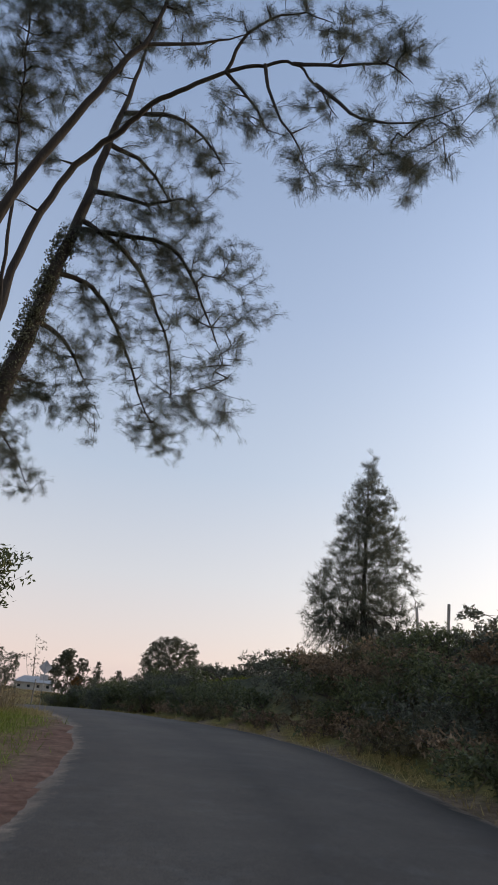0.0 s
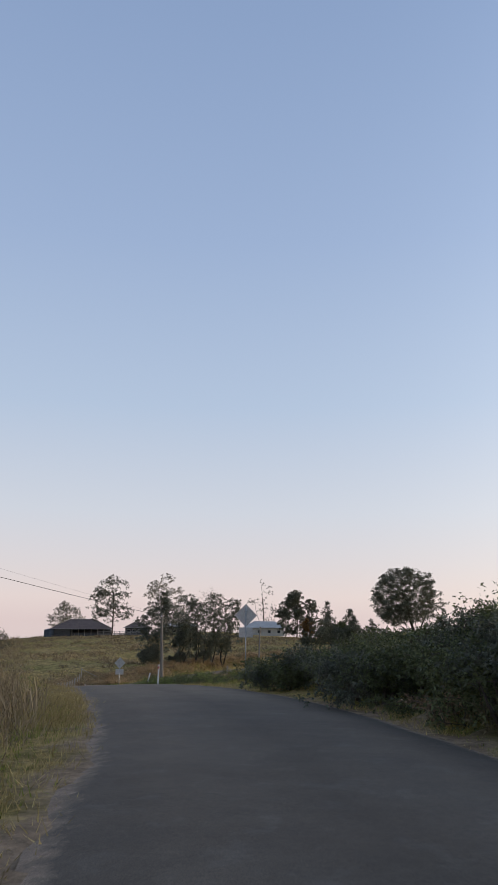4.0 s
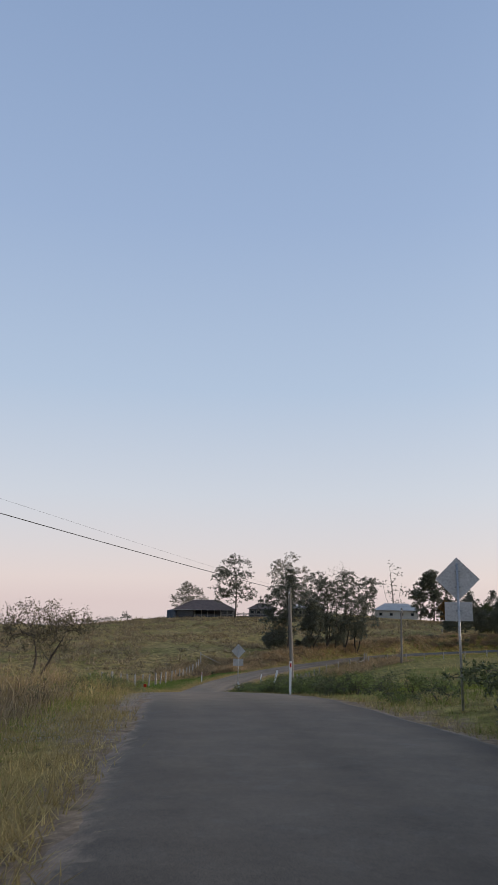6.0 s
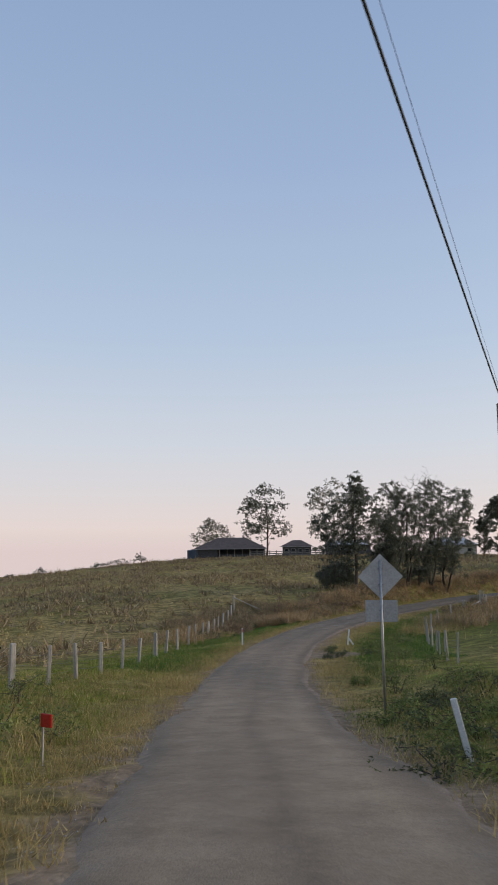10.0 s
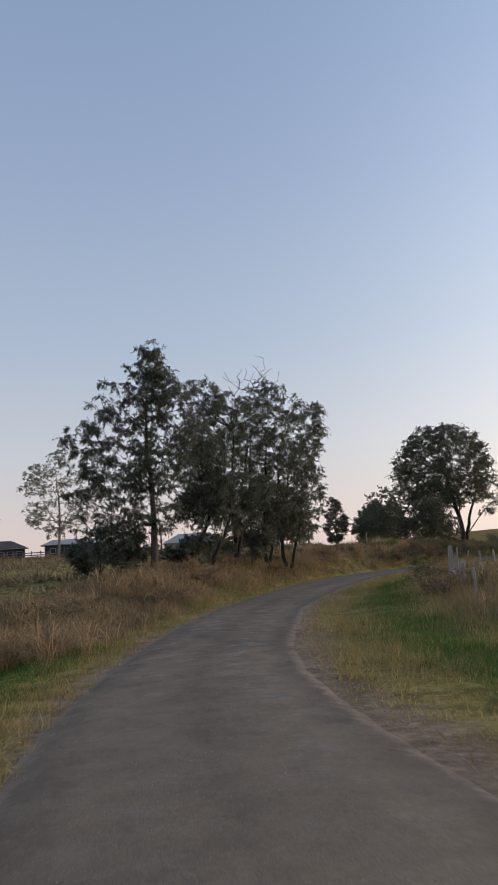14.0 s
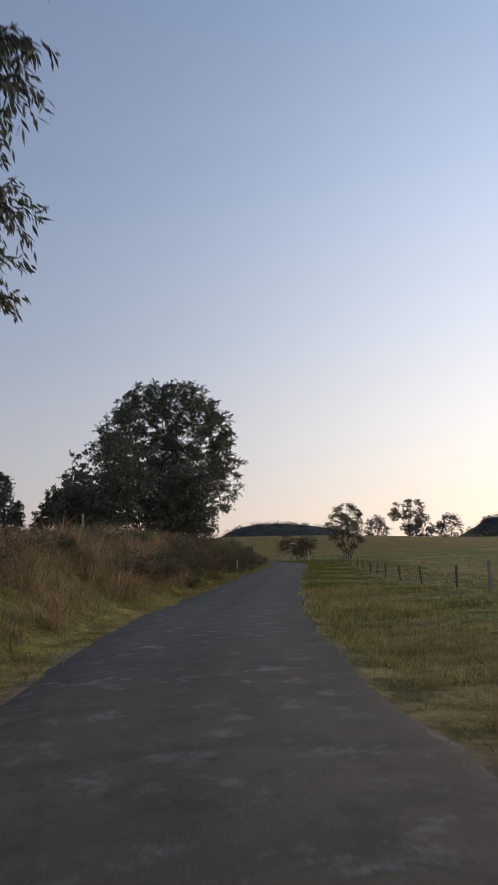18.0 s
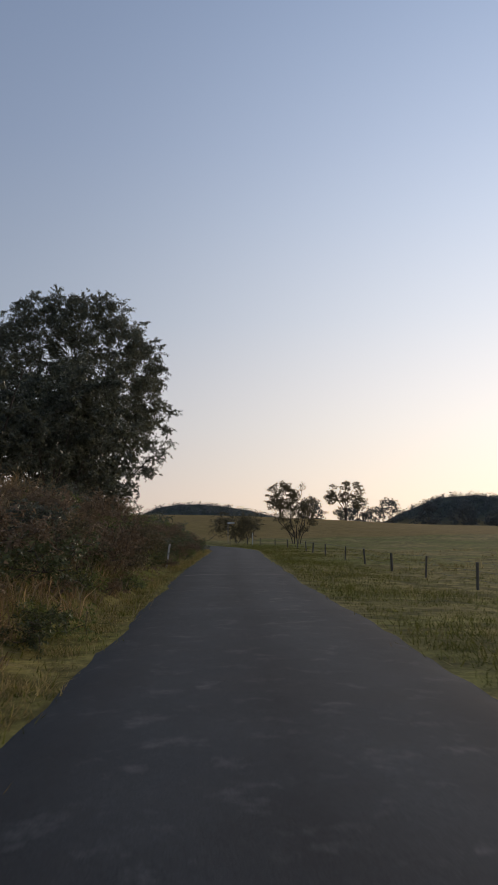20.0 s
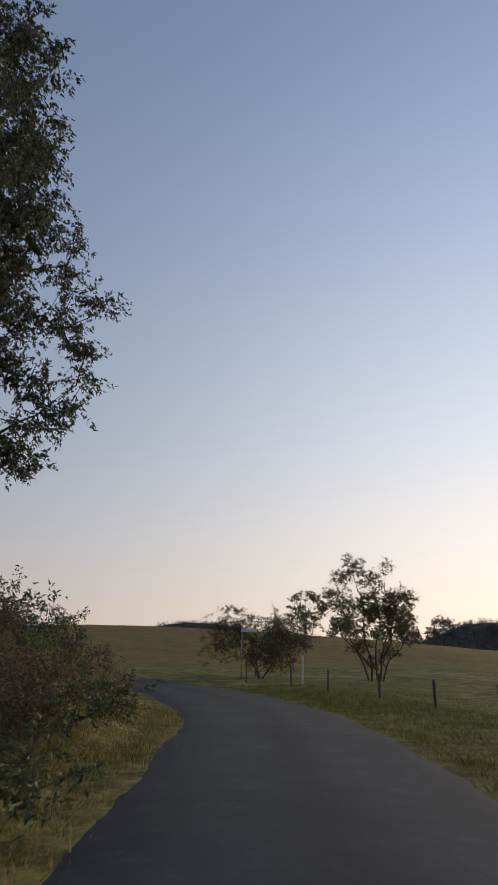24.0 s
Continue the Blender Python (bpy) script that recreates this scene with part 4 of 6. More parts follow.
# gums on the left bank
A = (-59.06, 162.0, ground_z(-59.06, 162.0))
gum(A, 13, [(0.1, 0, 12.5, 1.4, 1.4, 1.2), (-0.8, 0, 10.6, 2.4, 2.0, 1.5), (1.6, 0, 10.8, 1.4, 1.6, 1.6), (-3.6, -0.5, 7.6, 2.0, 1.9, 1.5), (-1.9, 0, 5.6, 1.9, 1.9, 1.5), (-2.6, 0, 9.4, 1.3, 1.3, 1.0),
            (1.2, 0, 6.8, 1.8, 1.9, 1.7), (2.4, 0, 8.6, 1.1, 1.2, 1.3), (-2.6, 0, 2.6, 2.2, 1.9, 1.9), (0.6, 0, 11.2, 1.3, 1.3, 1.6), (0.3, 0, 13.4, 0.9, 0.9, 0.8), (0, 0, 3.6, 1.9, 1.8, 1.2), (-4.0, 0, 5.4, 1.2, 1.2, 1.3),
            (-0.9, 0, 8.3, 1.4, 1.4, 1.3), (0.3, 0.6, 8.9, 1.5, 1.4, 1.3), (0.4, -0.6, 5.6, 1.5, 1.4, 1.4), (-0.8, -0.4, 6.9, 1.2, 1.2, 1.0)], 21,
    "slender gum tree with open clumped crown on the bank", tips=560, per=14, leaf=(0.2, 0.052), r_base=0.22, sides=5, extra=0, hang=0.5, twigs=7, droop=0.5, broad=True)
B_LABEL = "dense dark gum tree in a roadside clump"
for n, (bx, by, h, lobes) in enumerate([
        (-55.16, 170.0, 11.5, [(-1.2, 0, 10.6, 1.7, 1.7, 1.3), (0, 0, 8.8, 2.4, 2.2, 1.8), (-0.8, 0, 6.2, 2.4, 2.2, 2.0), (0.8, 0, 4.0, 2.2, 2.0, 1.6), (-1.4, -1, 3.2, 1.4, 1.4, 1.2)]),
        (-53.1, 174.0, 12.5, [(0.6, 0, 11.4, 1.8, 1.7, 1.3), (1.8, 0, 9.8, 2.2, 2.0, 1.7), (0, 0, 8.0, 2.6, 2.4, 2.0), (1.6, 0, 6.0, 2.5, 2.2, 1.9), (0.4, 0, 3.8, 2.4, 2.2, 1.4)]),
        (-51.6, 176.5, 11.0, [(2.4, 1.0, 11.4, 1.2, 1.3, 1.0), (2.6, 1.2, 9.4, 1.1, 1.2, 1.2), (1.2, 0.5, 8.0, 1.6, 1.6, 1.4), (1.8, 0.8, 5.6, 1.3, 1.4, 1.4), (0.4, 0, 3.6, 1.5, 1.5, 1.2), (2.7, 3.4, 4.6, 0.55, 0.6, 1.5), (2.55, 3.4, 7.0, 0.4, 0.5, 0.7)]),
        (-56.4, 166.3, 8.0, [(-0.4, 0, 7.0, 1.6, 1.6, 1.6), (0.5, 0, 4.6, 1.7, 1.6, 1.5), (-1.0, 0, 3.2, 1.4, 1.4, 1.1)])]):
    at = (bx, by, ground_z(bx, by))
    lobes = [(x, y, z + 1.2, rx * 1.2, ry * 1.2, rz * 1.2) for x, y, z, rx, ry, rz in lobes] + [(0.3, -0.4, 4.8, 1.8, 1.6, 1.5), (0.4, -0.6, 3.4, 2.0, 1.6, 1.3)]
    gum(at, h, lobes, 30 + n, B_LABEL, tips=(540, 520, 400, 400)[n], per=14, leaf=(0.17, 0.042), r_base=0.16, sides=5, extra=0, hang=0.5, twigs=8, droop=0.5, broad=True, foliage=M_GUMLEAF, bark=M_DARKBARK,
        trunks=[[(0, 0, -0.4), (0.35 - 0.3 * n, 0.1, h * 0.18), (0.2, 0.2, h * 0.42), (0.7, 0, h * 0.85)], [(0, 0, -0.4), (0.6, 0.3, h * 0.15), (0.8 + 0.25 * n, 0.3, h * 0.4), (1.6, 0.3, h * 0.75)]])

for n, (bx, by, w, h) in enumerate([(-56.5, 168.5, 3.0, 3.4), (-54.2, 172.6, 3.0, 3.8), (-61.0, 163.6, 3.2, 3.8), (-57.6, 165.0, 2.0, 2.2), (-63.4, 166.0, 3.0, 2.6)]):
    bush(g0(bx, by), w, h, 50 + n, "leafy undergrowth between the gum stems", (0.2, 0.09), M_GUMLEAF, 260, 40, group="undergrowth")

# the great round tree beyond the bank
RT = (-18.2, 271.0, ground_z(-18.2, 271.0))
rr = np.random.default_rng(41)
CROWN = (-3.0, 0.3, 9.6 - RT[2])     # the middle of its crown
rt_lobes = [(*CROWN, 7.4, 7.4, 7.2), (-4.0, -1.2, CROWN[2] - 5.0, 6.4, 6.4, 3.6)]
for k in range(96):
    up = 1 - 2 * (k + 0.5) / 96
    if up > -0.75:
        a, r = k * 2.39996, rr.uniform(1.3, 2.1)
        e = math.sqrt(1 - up * up) * rr.uniform(0.92, 1.04)
        rt_lobes.append((math.cos(a) * e * 8.9 + CROWN[0], math.sin(a) * e * 8.9 + CROWN[1], CROWN[2] + up * 8.9 * rr.uniform(0.94, 1.03), r, r, r * 0.75))
for x, y, z, r in ((8.6, 4.2, 4.4, 1.7), (9.0, 4.5, 6.0, 1.7), (8.2, 4.2, 8.4, 1.7), (7.0, 4.2, 11.2, 1.9), (8.2, 4.2, 2.8, 1.5), (6.9, 4.0, 1.6, 1.3), (5.4, 4.2, 1.2, 1.2), (5.6, 4.4, 14.6, 1.9), (6.4, 4.2, 6.8, 1.9), (5.0, 4.0, 17.0, 1.7), (6.2, 3.6, 4.2, 1.6)):
    rt_lobes.append((x, y, z - RT[2], r, r, r * 0.72))
gum(RT, 23, rt_lobes, 41, "great round-crowned tree with dense dark foliage", tips=1900, per=22, extra=0, hang=0.95, twigs=7, leaf=(0.18, 0.08), bark=M_DARKBARK, foliage=M_DARKLEAF, droop=0.3,
    r_base=0.55, step=1.1, boles=2, trunks=[[(0, 0, -0.4), (-0.2, 0.1, 5), (-1.6, 0.3, 12), (-2.8, 0.3, 21)], [(0.5, 0.3, -0.4), (1.2, 0.6, 4), (2.4, 1.4, 8), (4.6, 2.6, 13)], [(0.9, 0.5, 2.6), (3.4, 2.0, 5.6), (6.4, 3.6, 8.4), (8.4, 4.3, 10.2)],
                                          [(0, 0, 2.5), (-3.5, -1, 7), (-8, -1.6, 13)], [(-0.2, 0.1, 4.5), (0.4, 3, 9), (1.5, 5, 15)], [(-0.1, 0, 3.0), (-2.2, -1.6, 7), (-4.0, -4.5, 12)]])


# dense dark shrubs on the left bank before the round tree
for n, (x, y, w, h) in enumerate([(-40.6, 217.5, 4.8, 6.4), (-36.4, 223.0, 6.5, 8.6), (-33.0, 227.0, 6.0, 7.6), (-38.6, 230.0, 6.0, 8.6), (-31.2, 231.5, 5.0, 6.4), (-28.6, 238.0, 4.6, 5.8)]):
    bush((x, y, ground_z(x, y)), w, h, 60 + n, "dense dark shrub on the roadside bank", (0.2, 0.11), M_DARKLEAF, 560, 50, group="bank shrubs", lobed=14)

# scrub on the right bank at the start
rng0 = np.random.default_rng(3)
for n in range(30):
    t = 1.0 + n * 0.2 + rng0.uniform(-0.1, 0.1)
    row = n % 2
    off = 4.7 + (rng0.uniform(1.5, 2.6) if row == 0 else rng0.uniform(3.8, 6.0))
    big = 1.0 if t < 5.8 else 0.75
    bush(beside(t, off), rng0.uniform(2.6, 3.6) * big, rng0.uniform(0.9, 1.35) * (big if row == 0 else 0.8 * big), 80 + n, "tangled roadside shrub on the cutting bank", (0.1, 0.055), M_DARKLEAF if rng0.random() < 0.4 else M_SCRUB, 170, 34, group="cutting shrubs")
for n in range(26):
    t = -0.6 + n * 0.26 + rng0.uniform(-0.1, 0.1)
    bush(beside(t, 4.7 + rng0.uniform(0.9, 1.7)), rng0.uniform(1.8, 2.6), rng0.uniform(0.6, 1.0), 380 + n, "low tangled weeds and dead stems below the cutting", (0.12, 0.05), (M_BRACKEN, M_SCRUB, M_BRACKEN, M_OLIVE)[n % 4], 110, 26, group="cutting shrubs")
for n in range(16):
    bush(beside(-0.5 + n * 0.42, 4.7 + rng0.uniform(5.0, 12.0)), rng0.uniform(2.4, 3.6), rng0.uniform(0.7, 1.1), 520 + n, "low scrub on top of the cutting", (0.14, 0.06), (M_SCRUB, M_DARKLEAF)[n % 2], 60, 22, group="cutting shrubs")
for n in range(18):
    t = 5.7 + n * 0.115
    off = rng0.uniform(7.6, 13.0)
    bush(beside(t, off), rng0.uniform(2.6, 3.8), rng0.uniform(0.8, 1.3), 300 + n, "thick green shrub on the end of the cutting", (0.13, 0.055), M_SCRUB if n % 3 else M_DARKLEAF, 85, 26, group="cutting shrubs")
for n in range(16):
    t = 8.3 + n * 0.24 + rng0.uniform(-0.1, 0.1)
    off = float(np.interp(t, EDGE_T, EDGE_R)) + rng0.uniform(1.2, 5.5)
    bush(beside(t, off), rng0.uniform(1.0, 1.8), rng0.uniform(0.45, 0.85) * (1.0 if t < 10.2 else 0.6), 150 + n, "low green weed bush on the verge", (0.09, 0.036), M_WEED, 46, 22, name="weed_bush", group="verge weeds")
for n, (t, off, h) in enumerate([(10.6, -2.9, 0.9), (10.9, -3.6, 1.1), (11.3, -3.0, 0.8), (10.2, -4.6, 1.0), (9.7, -4.0, 0.6), (9.2, -5.0, 0.7), (12.3, 4.6, 0.35), (12.6, 5.4, 0.45), (12.0, 5.2, 0.8), (11.7, 6.0, 0.8), (12.8, 6.6, 0.8), (13.2, 7.4, 0.7), (12.5, 7.6, 0.7), (13.6, 6.8, 0.7)]):
    bush(beside(t, off), h * 1.4, h, 170 + n, "low green weed bush on the verge", (0.09, 0.036), M_WEED, 46, 22, name="weed_bush", group="verge weeds")

for n in range(34):
    t = 8.2 + n * 0.11
    off = float(np.interp(t, EDGE_T, EDGE_R)) + rng0.uniform(0.9, 6.5)
    bush(beside(t, off), rng0.uniform(0.8, 1.6), rng0.uniform(0.4, 0.9) * (1.0 if t < 10.2 else 0.6), 400 + n, "leafy green weed clump on the verge", (0.09, 0.035), (M_WEED, M_SCRUB)[n % 4 == 0], 44, 20, name="weed_bush", group="verge weeds")
for n in range(26):
    bush(beside(8.3 + n * 0.14, -rng0.uniform(3.4, 7.5)), rng0.uniform(0.6, 1.3), rng0.uniform(0.5, 1.1), 440 + n, "straggly green weed beside the road", (0.08, 0.03), (M_WEED, M_SCRUB)[n % 5 == 0], 34, 18, name="weed_bush", group="verge weeds")

for n in range(12):
    bush(beside(13.3 + n * 0.14, rng0.uniform(5.6, 8.2)), rng0.uniform(0.8, 1.3), rng0.uniform(0.4, 0.8), 480 + n, "dark green weed clump beside the fence", (0.1, 0.045), M_WEED, 36, 18, name="weed_bush", group="verge weeds")
for n in range(16):
    bush(beside(16.3 + n * 0.11, rng0.uniform(6.4, 10.0)), rng0.uniform(1.0, 1.8), rng0.uniform(0.8, 1.4), 500 + n, "tall dull weeds round the strainer posts", (0.12, 0.04), (M_BRACKEN, M_SCRUB, M_BROWNGRASS)[n % 3], 60, 20, name="weed_bush", group="fence weeds")

for n in range(40):
    t = 9.1 + n * 0.065
    off = float(np.interp(t, EDGE_T, EDGE_R)) + rng0.uniform(0.5, 4.2)
    bush(beside(t, off), rng0.uniform(0.9, 1.7), rng0.uniform(0.55, 1.0) * (1.0 if t < 10.1 else 0.6), 600 + n, "thick green weed clump below the power pole", (0.085, 0.04), (M_SCRUB, M_WEED, M_SCRUB)[n % 3], 56, 20, name="weed_bush", group="verge weeds")
for n in range(16):
    t = 9.6 + n * 0.045
    bush(beside(t, float(np.interp(t, EDGE_T, EDGE_R)) + rng0.uniform(0.3, 1.3)), rng0.uniform(0.8, 1.1), rng0.uniform(0.4, 0.7), 900 + n, "thick green weed clump at the road's edge", (0.085, 0.04), (M_SCRUB, M_WEED)[n % 2], 60, 20, name="weed_bush", group="verge weeds")
for n in range(24):
    t = 5.3 + n * 0.086
    bush(beside(t, float(np.interp(t, EDGE_T, EDGE_R)) + rng0.uniform(0.9, 2.5)), rng0.uniform(1.9, 2.6), float(np.interp(t, [5.3, 6.5, 7.3], [1.8, 1.7, 1.1])) * rng0.uniform(0.85, 1.1), 930 + n, "tall dark green shrub beside the road", (0.1, 0.055), (M_SCRUB, M_DARKLEAF, M_SCRUB)[n % 3], 210, 34, group="cutting shrubs")
for n in range(18):
    t = 8.9 + n * 0.045
    bush(beside(t, float(np.interp(t, EDGE_T, EDGE_R)) + rng0.uniform(0.4, 2.6)), rng0.uniform(0.9, 1.5), rng0.uniform(0.5, 0.9), 820 + n, "thick green weed clump at the road's edge", (0.085, 0.04), (M_SCRUB, M_WEED)[n % 2], 60, 20, name="weed_bush", group="verge weeds")
for n in range(30):
    bush(beside(9.4 + n * 0.06, -rng0.uniform(2.9, 6.5)), rng0.uniform(0.8, 1.5), rng0.uniform(0.6, 1.1), 650 + n, "dark green weed clump before the paddock fence", (0.085, 0.036), (M_SCRUB, M_WEED)[n % 2], 50, 20, name="weed_bush", group="verge weeds")
for n in range(26):
    t = -0.2 + n * 0.16
    bush(beside(t, 4.7 + rng0.uniform(2.2, 4.4)), rng0.uniform(2.8, 3.8), rng0.uniform(0.8, 1.15), 700 + n, "dense shrub along the crest of the cutting", (0.1, 0.055), (M_SCRUB, M_DARKLEAF, M_BRACKEN)[n % 3] if t < 2.2 else (M_BRACKEN, M_OLIVE, M_SCRUB)[n % 3], 230, 34, group="cutting shrubs")

# ---- things by the road ----
def ridge_post(name, at, w, h, lean, seed, label="", group="", material=M_POST, parent=None):
    """A split timber post with worn, uneven edges and a slanted top."""
    rng = np.random.default_rng(seed)
    bm = box_bm(w, w * rng.uniform(0.75, 1), h + 0.3, (0, 0, (h - 0.3) / 2), w * 0.16)
    for v in bm.verts:
        v.co.x += rng.normal(0, w * 0.04)
        v.co.y += rng.normal(0, w * 0.04)
        if v.co.z > h * 0.5:
            v.co.z += v.co.x * rng.uniform(-0.3, 0.3)
            v.co.x *= 0.9
    ob = part(name, bm, material, parent)
    ob.matrix_basis = pose(*at, lean[0], lean[1], rng.uniform(0, 90))
    if label:
        tagged(ob, label, "post", group)
    return ob


def fence(name, posts, heights, label, wires=(0.35, 0.65, 0.95), width=0.13, seed=0, timber=M_POST):
    """A post and wire fence along the given places."""
    rng = np.random.default_rng(seed)
    root = empty(name, posts[0])
    tops = []
    for n, (p, h) in enumerate(zip(posts, heights)):
        q = tuple(np.subtract(p, posts[0]))
        ridge_post("post", q, width * rng.uniform(0.8, 1.25), h, (rng.uniform(-4, 4), rng.uniform(-4, 4)), seed * 50 + n, parent=root, material=timber)
    for w in wires:
        line = []
        for a, b in zip(posts[:-1], posts[1:]):
            a, b = np.subtract(a, posts[0]), np.subtract(b, posts[0])
            for s in (0, 0.5):
                line.append(a + (b - a) * s + np.array([0, 0, w - (0.04 if s else 0)]))
        line.append(np.subtract(posts[-1], posts[0]) + np.array([0, 0, w]))
        tube_mesh("wire", line, 0.004, 0.004, M_WIRE, root, 4)
    return tagged(root, label, "fence")


def guide_post(at, h, lean=(0, 0), yaw=0.0, label="white roadside guide post with red reflector", reflector=True):
    root = empty("guide_post", at)
    root.matrix_basis = pose(*at, lean[0], lean[1], yaw)
    bm = box_bm(0.095, 0.04, h + 0.25, (0, 0, (h - 0.25) / 2), 0.012)
    for v in bm.verts:
        if abs(v.co.x) < 0.06:
            v.co.y += 0.02 * (1 - (v.co.x / 0.055) ** 2)
    part("post", bm, M_WHITE, root)
    if reflector:
        part("reflector", box_bm(0.06, 0.012, 0.16, (0, -0.03, h - 0.16), 0.004), M_RED, root, "red reflector")
    return tagged(root, label, "guide post", "guide posts")


def diamond_sign(at, h, size, plate, yaw, label):
    """A warning sign seen from behind: pole, turned square board, smaller oblong board under it, and clamps."""
    root = empty("road_sign", at, yaw)
    bm = bmesh.new()
    bmesh.ops.create_cone(bm, cap_ends=True, segments=12, radius1=0.03, radius2=0.03, depth=h + 0.3, matrix=Matrix.Translation((0, 0, (h - 0.6) / 2)))
    part("pole", bm, M_GALV, root, smooth=True)
    half = size * math.sqrt(2) / 2
    turn = Matrix.Rotation(radians(45), 4, "Y")
    part("warning_board", box_bm(size, 0.006, size, (0, 0.045, h - half), 0.0, turn=turn), M_SIGN, root, "diamond board, bare metal back")
    part("plate", box_bm(plate[0], 0.006, plate[1], (0, 0.045, h - 2 * half - plate[1] / 2 - 0.02), 0.0), M_SIGN, root)
    for z in (h - half * 1.35, h - half * 0.65, h - 2 * half - plate[1] / 2):
        part("clamp", box_bm(0.14, 0.05, 0.04, (0, 0.01, z), 0.008), M_GALV, root)
    return tagged(root, label, "road sign")


def g(x, y):
    return (x, y, ground_z(x, y))


def upto(x, y, top):
    """A foot on the ground and the height that reaches the given level."""
    z = ground_z(x, y)
    return (x, y, z), top - z



guide_post(*upto(-22.6, 70.9, -0.43), (1, 1), 25)
guide_post(*upto(-25.9, 76.8, -1.33), (2, 14), 20, "leaning white roadside guide post", False)
guide_post(*upto(-33.0, 88.5, -3.25), (6, -14), 20, "leaning white roadside guide post in weeds", False)
guide_post(*upto(-52.16, 118.8, -5.87), (0, 0), 12)
bent = guide_post(*upto(-46.5, 122.2, -6.06), (3, 7), 10, "leaning white guide post with a broken strip", False)
part("broken_strip", box_bm(0.1, 0.03, 0.46, (0.2, -0.03, 0.26), 0.008, turn=Matrix.Rotation(radians(-42), 4, "Y")), M_WHITE, bent, "snapped white plastic strip")
guide_post(*upto(-26.6, 230.0, -6.21), (-4, 8), -27, "leaning white guide post in bank grass", False)
guide_post(*upto(5.4, 281.5, -5.79), (0, 0), -20, "white guide post on the bend", False)
diamond_sign(*upto(-14.4, 61.3, 2.98), 0.75, (0.65, 0.45), 12, "back of diamond warning sign on a metal pole")
diamond_sign(*upto(-35.92, 94.1, -1.2), 0.75, (0.75, 0.5), 20, "back of diamond warning sign beside the road")


def power_pole(at, h, lean, label):
    root = empty("power_pole", at)
    root.matrix_basis = pose(*at, lean[0], lean[1], 0)
    pts = [(0.03 * math.sin(z * 0.8), 0.03 * math.cos(z * 0.6), z) for z in np.linspace(-0.4, h, 10)]
    tube_mesh("pole", pts, 0.17, 0.115, M_POLE, root, 10)
    bm = bmesh.new()
    bmesh.ops.create_cone(bm, cap_ends=True, segments=10, radius1=0.12, radius2=0.1, depth=0.04, matrix=Matrix.Translation((pts[-1][0], pts[-1][1], h)))
    part("pole_cap", bm, M_POLE, root)
    part("bracket", box_bm(0.05, 0.2, 0.06, (0, -0.12, h - 0.35), 0.01), M_GALV, root)
    bm = bmesh.new()
    bmesh.ops.create_cone(bm, cap_ends=True, segments=8, radius1=0.05, radius2=0.035, depth=0.12, matrix=Matrix.Translation((0, -0.22, h - 0.3)))
    part("insulator", bm, M_WHITE, root)
    return tagged(root, label, "power pole", "power poles")


P1, P2, P0 = g(-33.4, 98.5), g(-38.4, 155.6), g(-28.6, 18.0)
power_pole(P1, 2.95 - P1[2], (0, -1), "weathered timber power pole on the verge")
power_pole(P2, 1.3 - P2[2], (0, 2), "weathered timber power pole in the paddock")
power_pole(P0, 9.9 - P0[2], (0, 0), "timber power pole at the paddock edge")


def span(a, b, sag, r, label):
    pts = [np.array(a) + (np.array(b) - np.array(a)) * s - np.array([0, 0, 4 * sag * s * (1 - s)]) for s in np.linspace(0, 1, 40)]
    ob = tube_mesh("power_line", pts, r, r, M_CABLE, None, 5)
    return tagged(ob, label, "power line")


span((-33.4, 98.3, 2.65), (-28.6, 18.2, 8.75), 0.35, 0.018, "thick black overhead cable between timber poles")
span((-33.4, 98.3, 2.8), (-28.3, 18.2, 9.6), 0.3, 0.004, "thin overhead wire between timber poles")
span((-33.4, 98.7, 2.6), (-38.4, 155.4, 1.0), 0.7, 0.016, "overhead cable sagging between timber poles")

fence_s = [-0.25, -0.18, -0.116, -0.056, 0.0, 0.063, 0.129, 0.19, 0.265, 0.321, 0.39, 0.466, 0.526, 0.586, 0.645, 0.712, 0.759, 0.823, 0.891, 0.943, 1.0]
left_posts = [g(-48.5 - 17.4 * s, 98.5 + 45.5 * s) for s in fence_s]
fence("wire_fence", left_posts, [1.25] * 20 + [1.7], "old timber post and wire fence along the paddock", seed=1, width=0.15)
brace = tube_mesh("fence_brace", [(-65.9, 144.0, ground_z(-65.9, 144) + 1.45), (-63.6, 145.6, ground_z(-63.6, 145.6) + 0.1)], 0.05, 0.05, M_POST, None, 7)
tagged(brace, "slanting timber brace at the fence corner", "fence brace")
STR, STR2 = g(-43.6, 154.0), g(-44.2, 148.8)
right_posts = [beside(tt, oo) for tt, oo in ((12.9, 9.3), (13.2, 9.4), (13.45, 9.6), (13.7, 9.7), (13.95, 9.7), (14.2, 9.6), (14.45, 9.4), (14.7, 9.1), (15.2, 8.3), (15.45, 8.25), (15.7, 8.2), (16.1, 8.2))]
fence("wire_fence", right_posts, [1.3] * 12, "timber post and wire fence beside the green verge", seed=3, width=0.1)
ridge_post("strainer_post", STR, 0.22, 1.75, (-3, 2), 900, "tall thick weathered strainer post", "strainer posts")
ridge_post("strainer_post", STR2, 0.2, 1.3, (2, -3), 901, "thick weathered strainer post", "strainer posts")
ridge_post("fence_post", g(-43.3, 154.3), 0.09, 1.7, (4, -9), 903, "thin leaning post tied beside the strainer", "fence posts")
rail = tube_mesh("fence_rail", [(STR[0], STR[1] - 0.1, STR[2] + 0.68), (STR2[0], STR2[1] + 0.1, STR2[2] + 0.42)], 0.06, 0.055, M_POST, None, 8)
